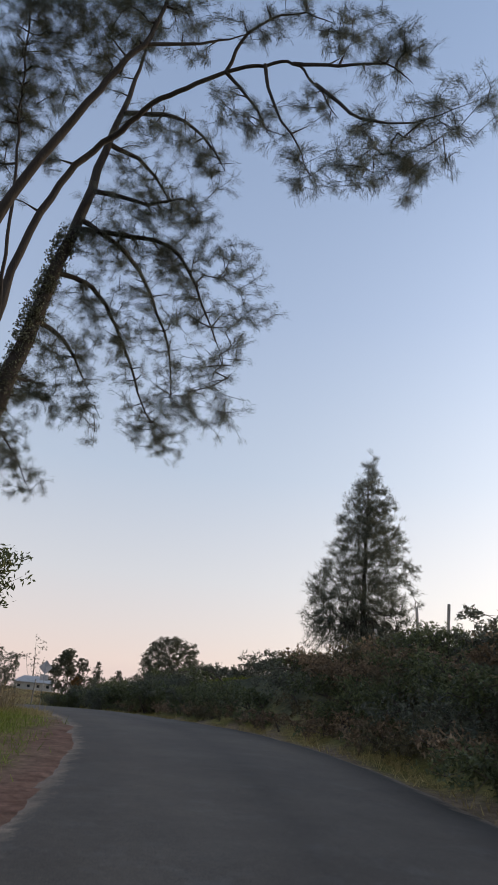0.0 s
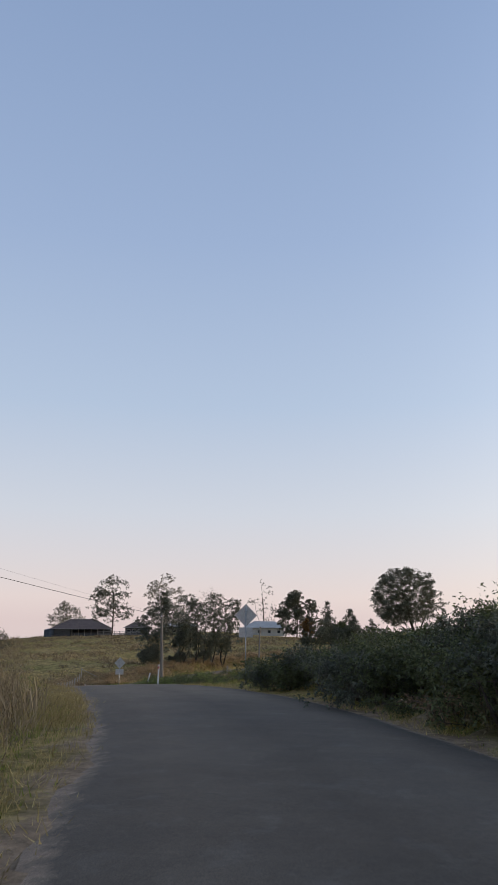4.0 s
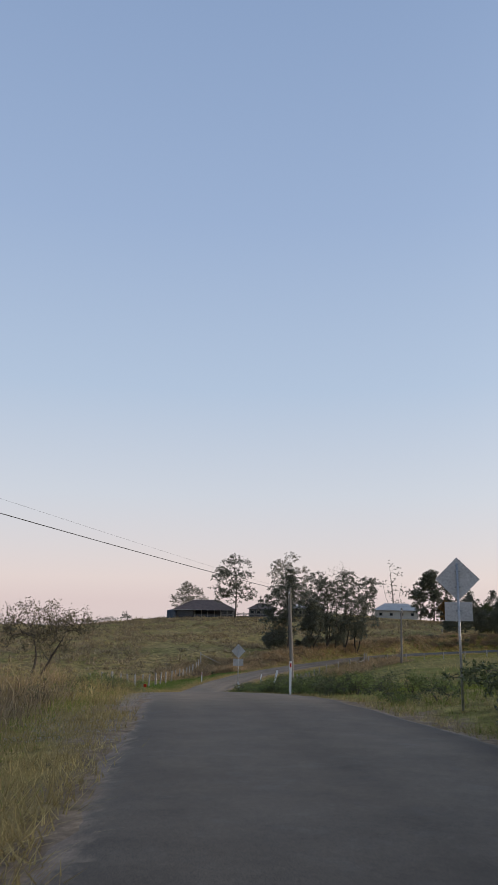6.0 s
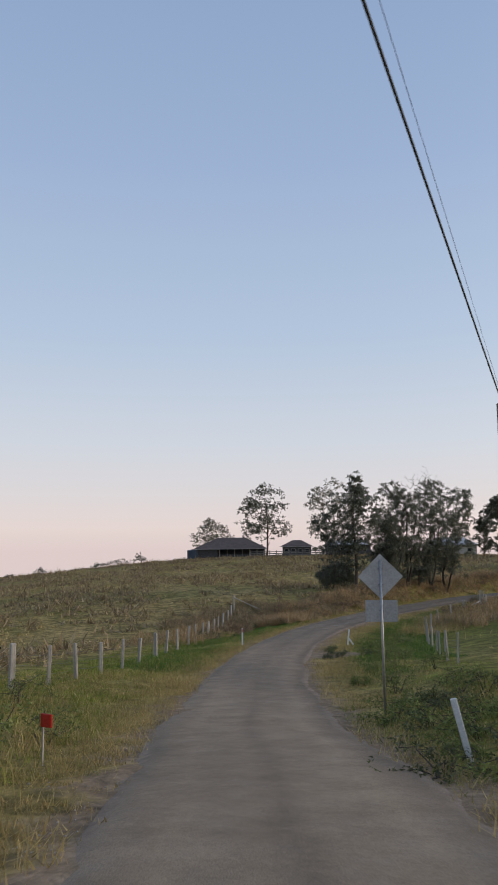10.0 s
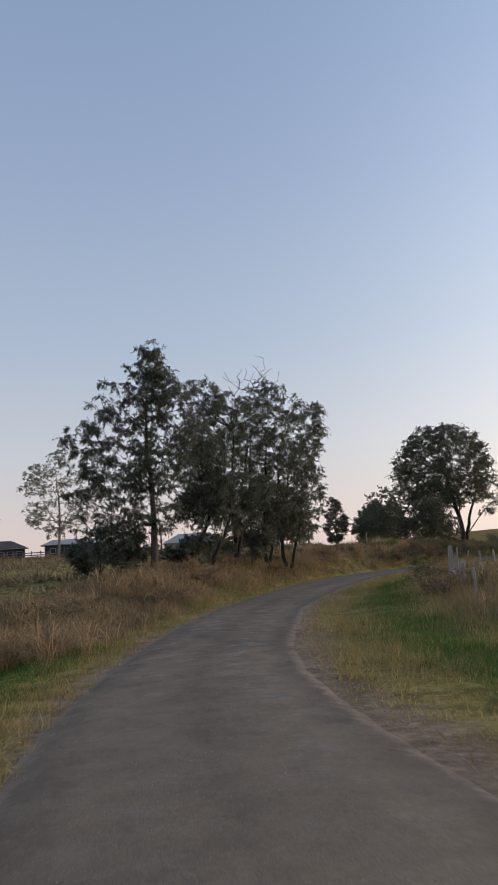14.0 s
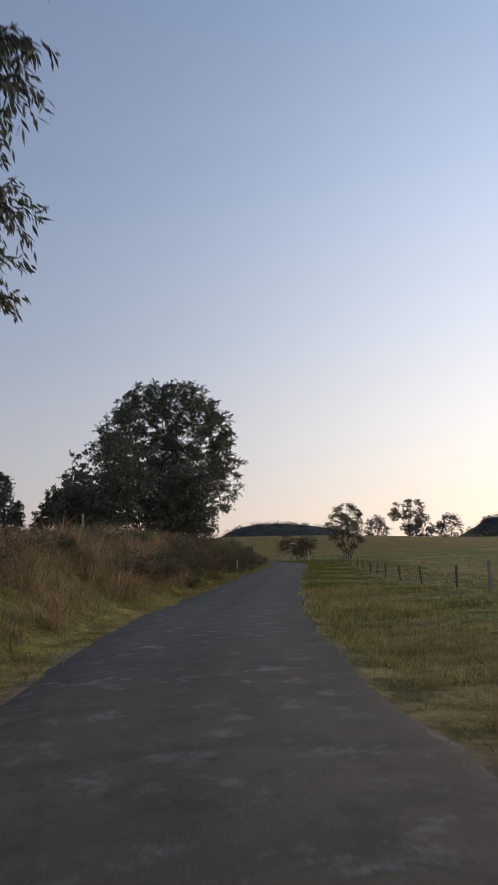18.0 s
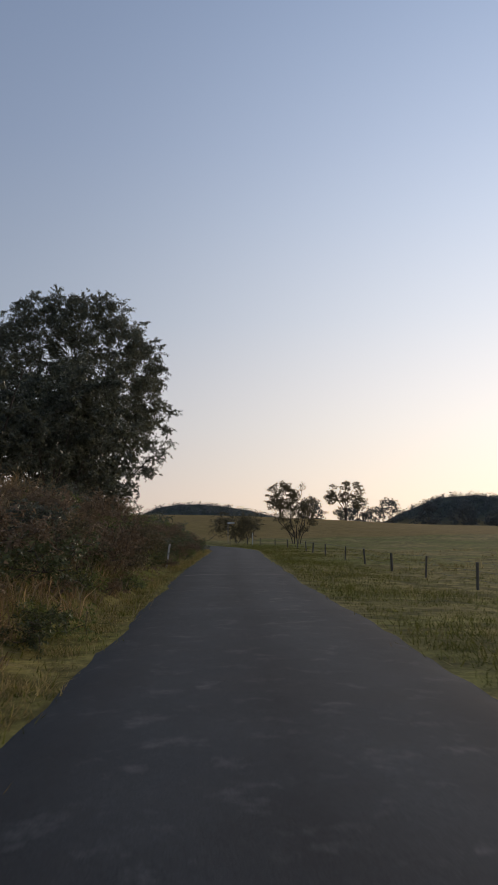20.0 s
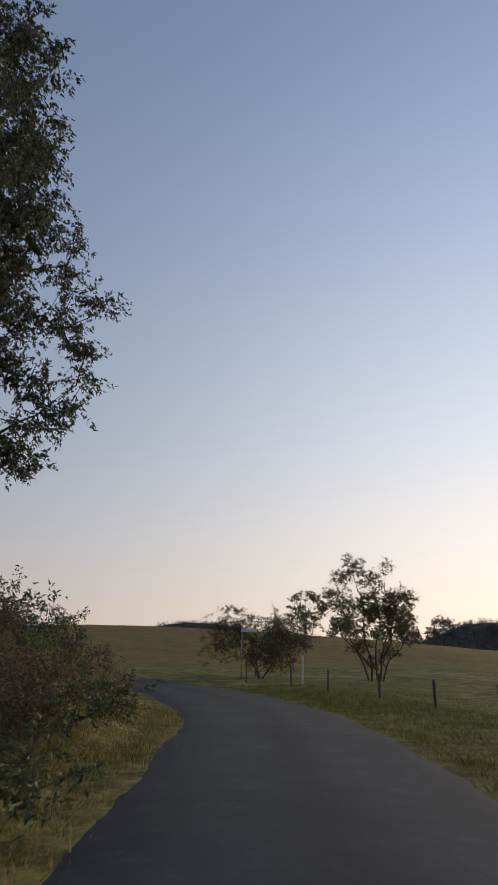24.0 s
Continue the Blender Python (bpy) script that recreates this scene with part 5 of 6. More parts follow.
tagged(rail, "weathered round rail between strainer posts", "fence rail")
fence("wire_fence", [g(-43.2, 154.8), g(-41.2, 158.6), g(-39.4, 163.0), g(-37.6, 168.0), g(-35.6, 174.0), g(-33.2, 181.0), g(-30.4, 188.5), beside(20.0, 9.8)], [1.3, 1.25, 1.2, 1.15, 1.1, 1.1, 1.1, 1.1], "timber post and wire fence along the paddock edge", seed=4, width=0.11)
fence("wire_fence", [beside(tt, oo) for tt, oo in ((20.3, 9.6), (20.8, 9.4), (21.3, 9.3), (21.8, 9.2), (22.3, 9.2), (22.8, 9.2), (23.3, 9.0), (23.8, 8.8), (24.3, 8.2), (24.8, 7.8), (25.3, 7.8), (25.8, 7.8), (26.1, 7.7), (26.4, 7.6), (26.7, 7.4), (27.0, 7.2), (27.3, 7.0))], [0.95] * 17, "old post and wire fence beside the far paddock", seed=5, width=0.09, timber=M_DARKPOST)
pf = beside(20.9, -8.6)
ridge_post("fence_post", pf, 0.12, -3.1 - pf[2], (0, 0), 902, "single grey timber post on the bank", "fence posts")
fence("wire_fence", [g(x, y) for x, y in ((9.2, 23.4), (8.05, 28.5), (7.3, 29.6), (6.7, 35.6), (6.1, 41), (3.7, 46.5), (1.3, 52), (-1.0, 57.5))], [2.4, 2.45, 2.45, 2.1, 1.9, 1.7, 1.55, 1.55], "timber post and wire fence on top of the cutting", seed=2)

# the paddock house on the rise
M_ROOF = simple("rusty_roof_iron", (0.075, 0.055, 0.048), (0.15, 0.11, 0.095), 0.8, 0.7, relief=0.01)
M_WALL = simple("dark_weatherboard", (0.05, 0.05, 0.055), (0.11, 0.11, 0.115), 1.0, 0.85, stretch=(1, 1, 6), relief=0.01)
M_WROOF = simple("pale_roof_iron", (0.3, 0.3, 0.3), (0.44, 0.44, 0.43), 0.6, 0.8, relief=0.005)
M_WWALL = simple("pale_render_wall", (0.36, 0.34, 0.31), (0.5, 0.48, 0.44), 0.7, 0.85, relief=0.005)
M_GLASS, _gn, _gb = mat("dark_window_glass", 0.08)
_gb.inputs["Base Color"].default_value = (0.03, 0.035, 0.04, 1)


def hip_house(at, yaw, w, d, wall_h, roof_h, roof, wall, label, ridge=0.4, open_front=False):
    root = empty("house", at, yaw)
    if open_front:
        part("wall", box_bm(w * 0.96, 0.2, wall_h, (0, d * 0.46, wall_h / 2)), wall, root)
        part("wall", box_bm(w * 0.3, d * 0.9, wall_h, (-w * 0.33, 0, wall_h / 2)), wall, root)
        part("low_wall", box_bm(w * 0.62, 0.15, wall_h * 0.42, (w * 0.17, -d * 0.46, wall_h * 0.21)), wall, root)
        for x in np.linspace(-w * 0.15, w * 0.48, 7):
            part("verandah_post", box_bm(0.16, 0.16, wall_h, (x, -d * 0.46, wall_h / 2), 0.01), M_POST, root)
    else:
        part("wall", box_bm(w * 0.94, d * 0.94, wall_h, (0, 0, wall_h / 2)), wall, root)
        for x in np.linspace(-w * 0.34, w * 0.34, 4):
            win = part("window", box_bm(1.3, 0.08, 1.2, (x, -d * 0.47 - 0.02, wall_h * 0.55)), M_WWALL, root)
            part("pane", box_bm(1.1, 0.04, 1.0, (x, -d * 0.47 - 0.06, wall_h * 0.55)), M_GLASS, win)
    bm = bmesh.new()
    o = 0.5
    lo = [bm.verts.new(p) for p in ((-w / 2 - o, -d / 2 - o, wall_h), (w / 2 + o, -d / 2 - o, wall_h), (w / 2 + o, d / 2 + o, wall_h), (-w / 2 - o, d / 2 + o, wall_h))]
    r = [bm.verts.new(p) for p in ((-w / 2 * ridge, 0, wall_h + roof_h), (w / 2 * ridge, 0, wall_h + roof_h))]
    for f in ((lo[0], lo[1], r[1], r[0]), (lo[1], lo[2], r[1]), (lo[2], lo[3], r[0], r[1]), (lo[3], lo[0], r[0]), tuple(reversed(lo))):
        bm.faces.new(f)
    part("roof", bm, roof, root)
    part("gutter", box_bm(w + 2 * o, 0.14, 0.14, (0, -d / 2 - o - 0.05, wall_h)), M_GALV, root)
    return tagged(root, label, "house")


hip_house((-135.5, 276.0, ground_z(-135.5, 276) - 0.1), 24, 21, 12, 2.6, 3.4, M_ROOF, M_WALL, "low open-sided farm house with rusty hipped roof", 0.4, True)
hip_house((-118.0, 285.0, ground_z(-118, 285) - 0.1), 22, 9, 7, 2.7, 1.9, M_ROOF, M_WALL, "small shed with rusty hipped roof", 0.3)
hip_house((-103.5, 290.0, ground_z(-103.5, 290) - 0.1), 18, 14, 8, 2.9, 1.3, M_WROOF, M_WALL, "long dark shed with pale iron roof", 0.7)
hip_house((-81.0, 328.0, ground_z(-81, 328) - 0.1), 14, 17, 10, 3.2, 2.6, M_WROOF, M_WWALL, "white farm house with pale iron roof", 0.5)

M_TANK = simple("dark_blue_tank_iron", (0.03, 0.045, 0.07), (0.06, 0.08, 0.11), 0.8, 0.6, relief=0.005)
M_BOARD = simple("grey_yard_board", (0.12, 0.115, 0.11), (0.26, 0.25, 0.24), 2.0, 0.9, stretch=(0.3, 0.3, 3), relief=0.01)
tk = empty("water_tank", g(-143.5, 266.8))
pts = [(0, 0, z) for z in np.linspace(-0.2, 2.5, 10)]
tube_mesh("shell", pts, 1.7, 1.7, M_TANK, tk, 20)
bm = bmesh.new()
bmesh.ops.create_cone(bm, cap_ends=True, segments=20, radius1=1.76, radius2=0.2, depth=0.4, matrix=Matrix.Translation((0, 0, 2.66)))
part("lid", bm, M_TANK, tk)
tagged(tk, "round dark blue water tank beside the farm house", "water tank")
yd = empty("yard_fence", g(-127.0, 271.5))
yp = [np.array(g(-127.0 + 21.0 * s, 271.5 + 8.6 * s)) - np.array(yd.matrix_basis.translation) for s in np.linspace(0, 1, 13)]
for p in yp:
    part("post", box_bm(0.18, 0.18, 2.0, (p[0], p[1], p[2] + 0.85), 0.02), M_BOARD, yd)
for a, c in zip(yp[:-1], yp[1:]):
    for up in (0.45, 0.95, 1.45):
        mid = (a + c) / 2
        part("rail", box_bm(float(np.hypot(*(c - a)[:2])), 0.05, 0.2, (mid[0], mid[1] - 0.12, mid[2] + up), 0.01, turn=Matrix.Rotation(math.atan2(c[1] - a[1], c[0] - a[0]), 4, "Z")), M_BOARD, yd)
tagged(yd, "grey timber stock yard fence between the sheds", "fence")

# trees round the farm house
def far_gum(x, y, h, w, seed, label, pale=False, tips=260, per=22, low=0.35, name="gum_tree", foliage=None, bark=None, bare=0.0, clumps=16, flat=1.0, leaf=(0.34, 0.15)):
    """A tree with a crown of leaf clumps hung round an egg-shaped space."""
    rng = np.random.default_rng(seed)
    zc, rz, r = h * (1 + low) / 2, h * (1 - low) / 2 * 0.92, w / 2 * 0.82
    lobes = [(0, 0, zc, r * 0.55, r * 0.55, rz * 0.6)]
    for k in range(clumps):
        v = rng.normal(size=3)
        v /= np.linalg.norm(v)
        taper = 1 - 0.35 * max(v[2], 0) * (2 - flat)
        s = w * rng.uniform(0.13, 0.2)
        lobes.append((v[0] * r * taper, v[1] * r * taper, zc + v[2] * rz, s, s, s * 0.75))
    stems = [[(0, 0, -0.3), (0.02 * h, 0, h * 0.4), (-0.02 * h, 0, h * 0.92)], [(0.0125 * h, 0, h * 0.25), (0.2 * w, 0.05 * w, h * 0.5), (0.32 * w, 0.05 * w, h * 0.72)], [(0.015 * h, 0, h * 0.3), (-0.2 * w, 0, h * 0.55), (-0.3 * w, 0, h * 0.75)]]
    return make_tree(name, (x, y, ground_z(x, y)), stems, lobes, int(tips * 0.85), max(6, int(per * 0.45)), 0.1, (leaf[0] * 0.9, leaf[1] * 0.9), bark or M_BARK, foliage or (M_PALELEAF if pale else M_GUMLEAF), seed, label,
                     r_base=0.014 * h, r_tip=0.02, step=1.2, sides=4, bare=bare, extra=0, boles=1, hang=0.03 * w + 0.25, twigs=6, droop=0.15)


far_gum(-118.7, 265, 19.9, 15, 101, "tall open gum tree before the farm house", tips=620, per=13, low=0.2, clumps=44)
far_gum(-98, 262, 20.4, 15, 102, "tall sparse pale gum tree beside the sheds", True, tips=620, per=12, low=0.2, clumps=44, leaf=(0.3, 0.13), bark=M_PALEBARK)
far_gum(-149, 288, 12.5, 14, 103, "small pale tree beside the farm house", True, low=0.08, tips=620, per=12, clumps=40, leaf=(0.3, 0.13))
far_gum(-58, 282, 15, 15, 104, "dense dark tree before the white house", tips=800, per=34, low=0.12, foliage=M_DARKLEAF, clumps=30)
far_gum(-52, 270, 6.5, 4.5, 105, "small tree with orange autumn leaves", foliage=M_ORANGE, low=0.15)
far_gum(-118, 470, 27.4 - ground_z(-118, 470), 18, 106, "tall thin gum tree on the skyline", tips=120)
far_gum(-49, 292, 13, 6, 107, "young cone-shaped tree in a paddock", low=0.08, tips=420, per=13, clumps=44, foliage=M_GUMLEAF, flat=-0.6, leaf=(0.26, 0.1))
far_gum(-42, 296, 11, 6, 108, "young cone-shaped tree in a paddock", low=0.08, tips=420, per=13, clumps=44, foliage=M_GUMLEAF, flat=-0.6, leaf=(0.26, 0.1))
far_gum(-38, 250, 7, 8, 109, "dense shrub tree in the paddock", tips=600, per=16, low=0.06, foliage=M_SCRUB, clumps=40)

# the scrubby half-bare tree in the left paddock
SC = g(-45.5, 82.5)
make_tree("scrub_tree", SC, [[(0, 0, -0.2), (1.6, -0.6, 1.6), (3.8, -1.4, 4.0)], [(-0.4, 0, -0.2), (0.2, 0.2, 2.4), (-0.6, 0, 4.8)]],
          [(3.2, -1.4, 4.6, 2.4, 2.0, 1.3), (0.3, 0, 4.8, 2.4, 2.2, 1.4), (-2.6, 0.5, 4.2, 2.0, 2, 1.5), (5.0, -1.8, 4.6, 1.8, 1.2, 0.9), (1.6, -0.4, 3.4, 2, 1.6, 1.0)], 420, 10, 0.2, (0.15, 0.06), M_BARK, M_OLIVE, 110,
          "scrubby half-bare tree with crooked twigs", r_base=0.13, r_tip=0.01, step=0.4, sides=5, bare=0.25)

# gums and thin trees beyond the bend
def domed_gum(x, y, h, w, seed, label, tips):
    """A gum whose forked stems carry leaf clumps on a rounded, umbrella-like top, open beneath."""
    rng = np.random.default_rng(seed)
    lobes = []
    for k in range(46):
        a, e = rng.uniform(0, 2 * np.pi), np.arccos(rng.uniform(-0.05, 1))
        r = w / 2 * rng.uniform(0.8, 0.95)
        lobes.append((r * math.sin(e) * math.cos(a), r * math.sin(e) * math.sin(a), h * 0.5 + h * 0.45 * math.cos(e), w * 0.1, w * 0.1, w * 0.055))
    for k in range(14):
        lobes.append((rng.uniform(-0.3, 0.3) * w, rng.uniform(-0.3, 0.3) * w, h * rng.uniform(0.3, 0.62), w * 0.11, w * 0.11, w * 0.06))
    stems = [[(0, 0, -0.3), (0.01 * w * k, 0, h * 0.25), (0.08 * w * k, 0.03 * w * k * k, h * 0.55), (0.14 * w * k, 0, h * 0.85)] for k in (-2, -1, 0, 1, 2)]
    make_tree("gum_tree", (x, y, ground_z(x, y)), stems, lobes, tips, 6, 0.1, (0.3, 0.12), M_BARK, M_OLIVE, seed, label, r_base=0.016 * h, r_tip=0.02, step=1.0, sides=4, extra=0, boles=5, hang=0.6, twigs=6, droop=0.15)


domed_gum(118, 421, 16.8, 15.5, 120, "flat-topped gum tree on the far paddock", 620)
domed_gum(93, 426, 14.0, 12.5, 121, "smaller domed gum tree on the far paddock", 420)
far_gum(175, 480, 12, 12, 122, "small far tree on the paddock skyline", low=0.3)
far_gum(150, 470, 10, 10, 123, "small far tree on the paddock skyline", low=0.3)
# tree line in the same leaves, blue-grey haze in their colour
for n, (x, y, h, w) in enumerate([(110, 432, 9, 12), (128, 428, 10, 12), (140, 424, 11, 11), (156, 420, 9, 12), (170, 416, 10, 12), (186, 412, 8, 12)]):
    far_gum(x, y, h, w, 350 + n, "bushy tree in the far paddock tree line", low=0.05, tips=420, per=11, clumps=40, foliage=M_HAZYLEAF)
# the half-bare tree at the fence: thin stems fan out of one foot, across the line of the fence
NT = g(21.2, 296.6)
def fan(u, v, z):
    return (0.89 * u + 0.45 * v, -0.45 * u + 0.89 * v, z)


nt_stems = [[fan(*p) for p in line] for line in (
    [(-0.25, 0, -0.3), (-0.35, 0.1, 1.6), (-0.9, 0, 3.4), (-0.8, 0.1, 5.6), (-1.5, 0, 7.6), (-1.7, 0, 9.9)], [(-0.5, 0.1, -0.2), (-0.9, 0.3, 1.3), (-1.9, 0.4, 3.1), (-2.1, 0.4, 4.9), (-3.2, 0.3, 7.0)], [(-0.3, 0.1, 1.0), (-1.5, -0.2, 2.3), (-2.6, -0.3, 3.3), (-3.2, -0.2, 5.0)],
    [(0.2, 0, -0.3), (0.05, 0.2, 2.2), (0.45, 0.3, 4.4), (0.1, 0.3, 6.4), (-0.3, 0.3, 8.6)], [(0.3, -0.1, -0.3), (0.5, -0.2, 2.0), (1.1, -0.2, 4.2), (0.8, -0.2, 6.8), (1.2, 0, 9.3)], [(0.4, 0, 1.4), (1.3, 0.2, 3.0), (1.5, 0.3, 4.7), (2.4, 0.3, 7.0)],
    [(0.55, 0, -0.2), (1.0, -0.3, 1.5), (2.0, -0.4, 2.5), (2.7, -0.4, 4.2)])]
nt_lobes = [fan(u, v, z) + (r, r, rz) for u, v, z, r, rz in (
    (-1.7, 0, 9.2, 1.0, 0.9), (-2.6, 0.2, 7.9, 1.0, 0.8), (1.1, 0, 8.9, 0.8, 0.8), (-0.3, 0.2, 7.8, 1.3, 1.2), (-3.2, 0.1, 6.2, 1.3, 1.1), (-1.6, 0, 5.8, 1.6, 1.4), (0.4, 0, 5.6, 1.6, 1.5),
    (2.2, 0.2, 6.4, 1.3, 1.2), (1.9, 0, 4.6, 1.4, 1.2), (-2.4, -0.1, 4.2, 1.3, 0.9), (-0.4, 0, 4.0, 1.4, 1.0), (2.6, -0.3, 3.4, 0.9, 0.8), (-1.3, 0, 2.6, 1.1, 0.7), (1.1, 0, 2.3, 1.0, 0.7), (0, 0.1, 1.5, 0.9, 0.6))]
make_tree("thin_tree", NT, nt_stems, nt_lobes, 1150, 6, 0.24, (0.13, 0.055), M_BARK, M_OLIVE, 124,
          "half-bare roadside tree of many thin fanned stems", r_base=0.085, r_tip=0.008, step=0.5, sides=5, bare=0.12, extra=0, hang=0.42, twigs=5, droop=0.1, boles=7)
for n, (x, y, w, h) in enumerate([(8.0, 291.2, 6.4, 5.0)]):
    bush(g(x, y), w, h, 130 + n, "low twiggy bush beside the bend", (0.13, 0.06), M_OLIVE, 1400, 30, bare=0.1, group="bend bushes", lobed=12)
for n, (x, y, w, h) in enumerate([(-11.6, 273.4, 2.6, 3.3), (-14.5, 262.0, 2.6, 3.0), (-8.6, 284.5, 2.4, 2.6)]):
    bush(g(x, y), w, h, 140 + n, "small dark bush on the bank", (0.16, 0.08), M_DARKLEAF, 100, 20)
# shrubs on the crest of the left paddock
for n, (x, y, w, h) in enumerate([(-157, 251, 6.5, 2.4), (-154, 256, 3.2, 3.4), (-162, 247, 3.0, 1.8), (-174, 236, 3.6, 2.2), (-180, 231, 2.0, 1.4)]):
    bush(g(x, y), w, h, 145 + n, "small shrub on the paddock skyline", (0.3, 0.14), M_GUMLEAF, 70, 14, group="skyline shrubs")
far_gum(-190, 226, 8.5, 8, 125, "small tree on the paddock skyline", low=0.15, tips=160)
# conifers and small trees behind the gum clump
for n, (x, y, h, w) in enumerate([(-44, 262, 9.5, 4.6), (-36, 262, 9, 5), (-31, 268, 8, 6), (-66, 300, 10, 6)]):
    far_gum(x, y, h, w, 340 + n, "small tree in the paddock behind the gums", low=0.06, tips=420, per=11, clumps=40, foliage=M_GUMLEAF, flat=-0.3, leaf=(0.28, 0.11))

rb = np.random.default_rng(19)
for n in range(44):
    bush(beside(14.6 + n * 0.125, -rb.uniform(4.4, 9.0)), rb.uniform(1.4, 2.4), rb.uniform(0.6, 1.1), 200 + n, "dead brown bracken clump on the bank", (0.13, 0.05), M_BRACKEN if n % 6 else M_SCRUB, 60, 22, name="bracken_clump", group="bank bracken")
for n in range(40):
    bush(beside(20.4 + n * 0.14, -rb.uniform(3.5, 5.6)), rb.uniform(1.8, 2.8), rb.uniform(0.8, 1.4), 230 + n, "dark weedy bush on the roadside bank", (0.12, 0.05), (M_DARKLEAF, M_BRACKEN, M_SCRUB, M_WEED)[n % 4], 90, 26, name="weed_bush", group="bank weeds")
for n in range(34):
    bush(beside(20.2 + n * 0.15, -rb.uniform(3.0, 4.4)), rb.uniform(1.7, 2.5), rb.uniform(1.0, 1.6), 750 + n, "brown and green hedge of weeds on the bank", (0.11, 0.045), (M_BRACKEN, M_SCRUB, M_OLIVE, M_BRACKEN)[n % 4], 170, 30, name="weed_bush", group="bank weeds")
for n in range(30):
    bush(beside(20.8 + n * 0.13, -rb.uniform(2.5, 3.3)), rb.uniform(0.9, 1.5), rb.uniform(0.45, 0.8), 860 + n, "low dark weeds at the foot of the bank", (0.09, 0.04), (M_SCRUB, M_WEED, M_BRACKEN)[n % 3], 70, 22, name="weed_bush", group="bank weeds")
TW = (-54.0, 172.0, ground_z(-54.0, 172.0))
make_tree("dead_tree", TW, [[(0, 0, -0.3), (0.3, 0, 7), (0.6, 0, 12.5)]], [(1.5, 0, 13.9, 1.5, 1.3, 1.5), (-0.6, 0, 13.4, 1.5, 1.2, 1.3)], 64, 1, 0.1, (0.1, 0.04), M_BARK, M_GUMLEAF, 260,
          "bare dead crown standing above the gum clump", "dead tree", r_base=0.1, r_tip=0.012, step=0.5, sides=5, bare=1.0)
for n, (x, y, top) in enumerate([(-51.0, 268.0, 8.6)]):
    at = g(x, y)
    h = top - at[2]
    make_tree("dead_tree", at, [[(0, 0, -0.3), (0.3, 0, h * 0.4), (-0.4, 0, h * 0.8)], [(0.2, 0, h * 0.3), (2.2, 0, h * 0.6), (3.4, 0, h * 0.85)]], [(0, 0, h * 0.86, 3.6, 2.0, h * 0.13), (2.6, 0, h * 0.8, 2.6, 2.0, h * 0.12)], 70, 1, 0.1, (0.1, 0.04), M_BARK, M_GUMLEAF, 270 + n,
              "bare grey twigs of a dead tree behind the shrubs", "dead tree", r_base=0.16, r_tip=0.03, step=0.8, sides=4, bare=1.0)
for n, (x, y, w, h) in enumerate([(-44.1, 114.2, 0.8, 0.5), (-45.45, 116.2, 0.55, 0.35), (-45.9, 117.9, 0.6, 0.3), (-44.6, 113.6, 0.5, 0.25), (-43.6, 117.0, 0.6, 0.4)]):
    bush(g(x, y), w, h, 990 + n, "small dark weed on bare earth", (0.07, 0.03), M_SCRUB, 60, 20, name="weed_bush", group="bare patch weeds")
MK = beside(11.1, -2.5)
mk = empty("marker_flag", MK)
part("stake", box_bm(0.03, 0.03, 0.8, (0, 0, 0.35), 0.004), M_POST, mk)
bm = box_bm(0.22, 0.03, 0.2, (0.08, 0, 0.68), 0.01)
for v in bm.verts:
    v.co.y += 0.03 * math.sin(v.co.x * 30)
part("flag", bm, M_RED, mk, "faded red cloth")
tagged(mk, "red cloth marker on a short stake", "marker")

# name board at the bend
SB = g(5.07, 288.1)
sb = empty("name_sign", SB, -25)
bm = bmesh.new()
bmesh.ops.create_cone(bm, cap_ends=True, segments=10, radius1=0.03, radius2=0.03, depth=3.2, matrix=Matrix.Translation((0, 0, 1.4)))
part("pole", bm, M_GALV, sb, smooth=True)
part("board", box_bm(0.95, 0.02, 0.2, (0.42, 0, 2.85), 0.005), M_WHITE, sb, "blank white name board")
tagged(sb, "white road name board on a thin metal pole", "road sign")


# ---- grass ----
def blades(name, rng, places, per, h, w, lean, material, label, spread=0.1, bent=False):
    """Grass tufts: bent blades that taper to a point, taller and shorter by patches."""
    n = len(places)
    patch = np.clip(0.75 + 0.55 * wave(places[:, 0] * 2.3, places[:, 1] * 2.1) + rng.normal(0, 0.2, n), 0.3, 1.6)
    base = np.repeat(places, per, 0) + np.concatenate([rng.normal(0, spread, (n * per, 2)), np.zeros((n * per, 1))], 1)
    a = rng.uniform(0, 2 * np.pi, n * per)
    hh = h * np.repeat(patch, per) * rng.uniform(0.4, 1.2, n * per)
    b = rng.normal(0, lean, (n * per, 2)) * hh[:, None] + np.repeat(rng.normal(0, lean * 0.6, (n, 2)), per, 0) * hh[:, None]
    side = np.stack([np.cos(a), np.sin(a), 0 * a], 1) * (w * rng.uniform(0.6, 1.4, n * per))[:, None] * 0.5
    mid = base + np.concatenate([b * 0.3, (hh * 0.6)[:, None]], 1)
    tip = base + np.concatenate([b, (hh * np.clip(1 - 0.3 * (b ** 2).sum(1) / (hh ** 2 + 1e-6), 0.35, 1))[:, None]], 1)
    base[:, 2] -= 0.03
    if bent:
        v = np.stack([base - side, mid + side, tip, mid - side], 1).reshape(-1, 3)
        f = np.arange(n * per * 4).reshape(-1, 4)
    else:
        v = np.stack([base - side, base + side, tip], 1).reshape(-1, 3)
        f = np.arange(n * per * 3).reshape(-1, 3)
    ob = link_mesh(name, v, f, material)
    return tagged(ob, label, "grass", kind="stuff")


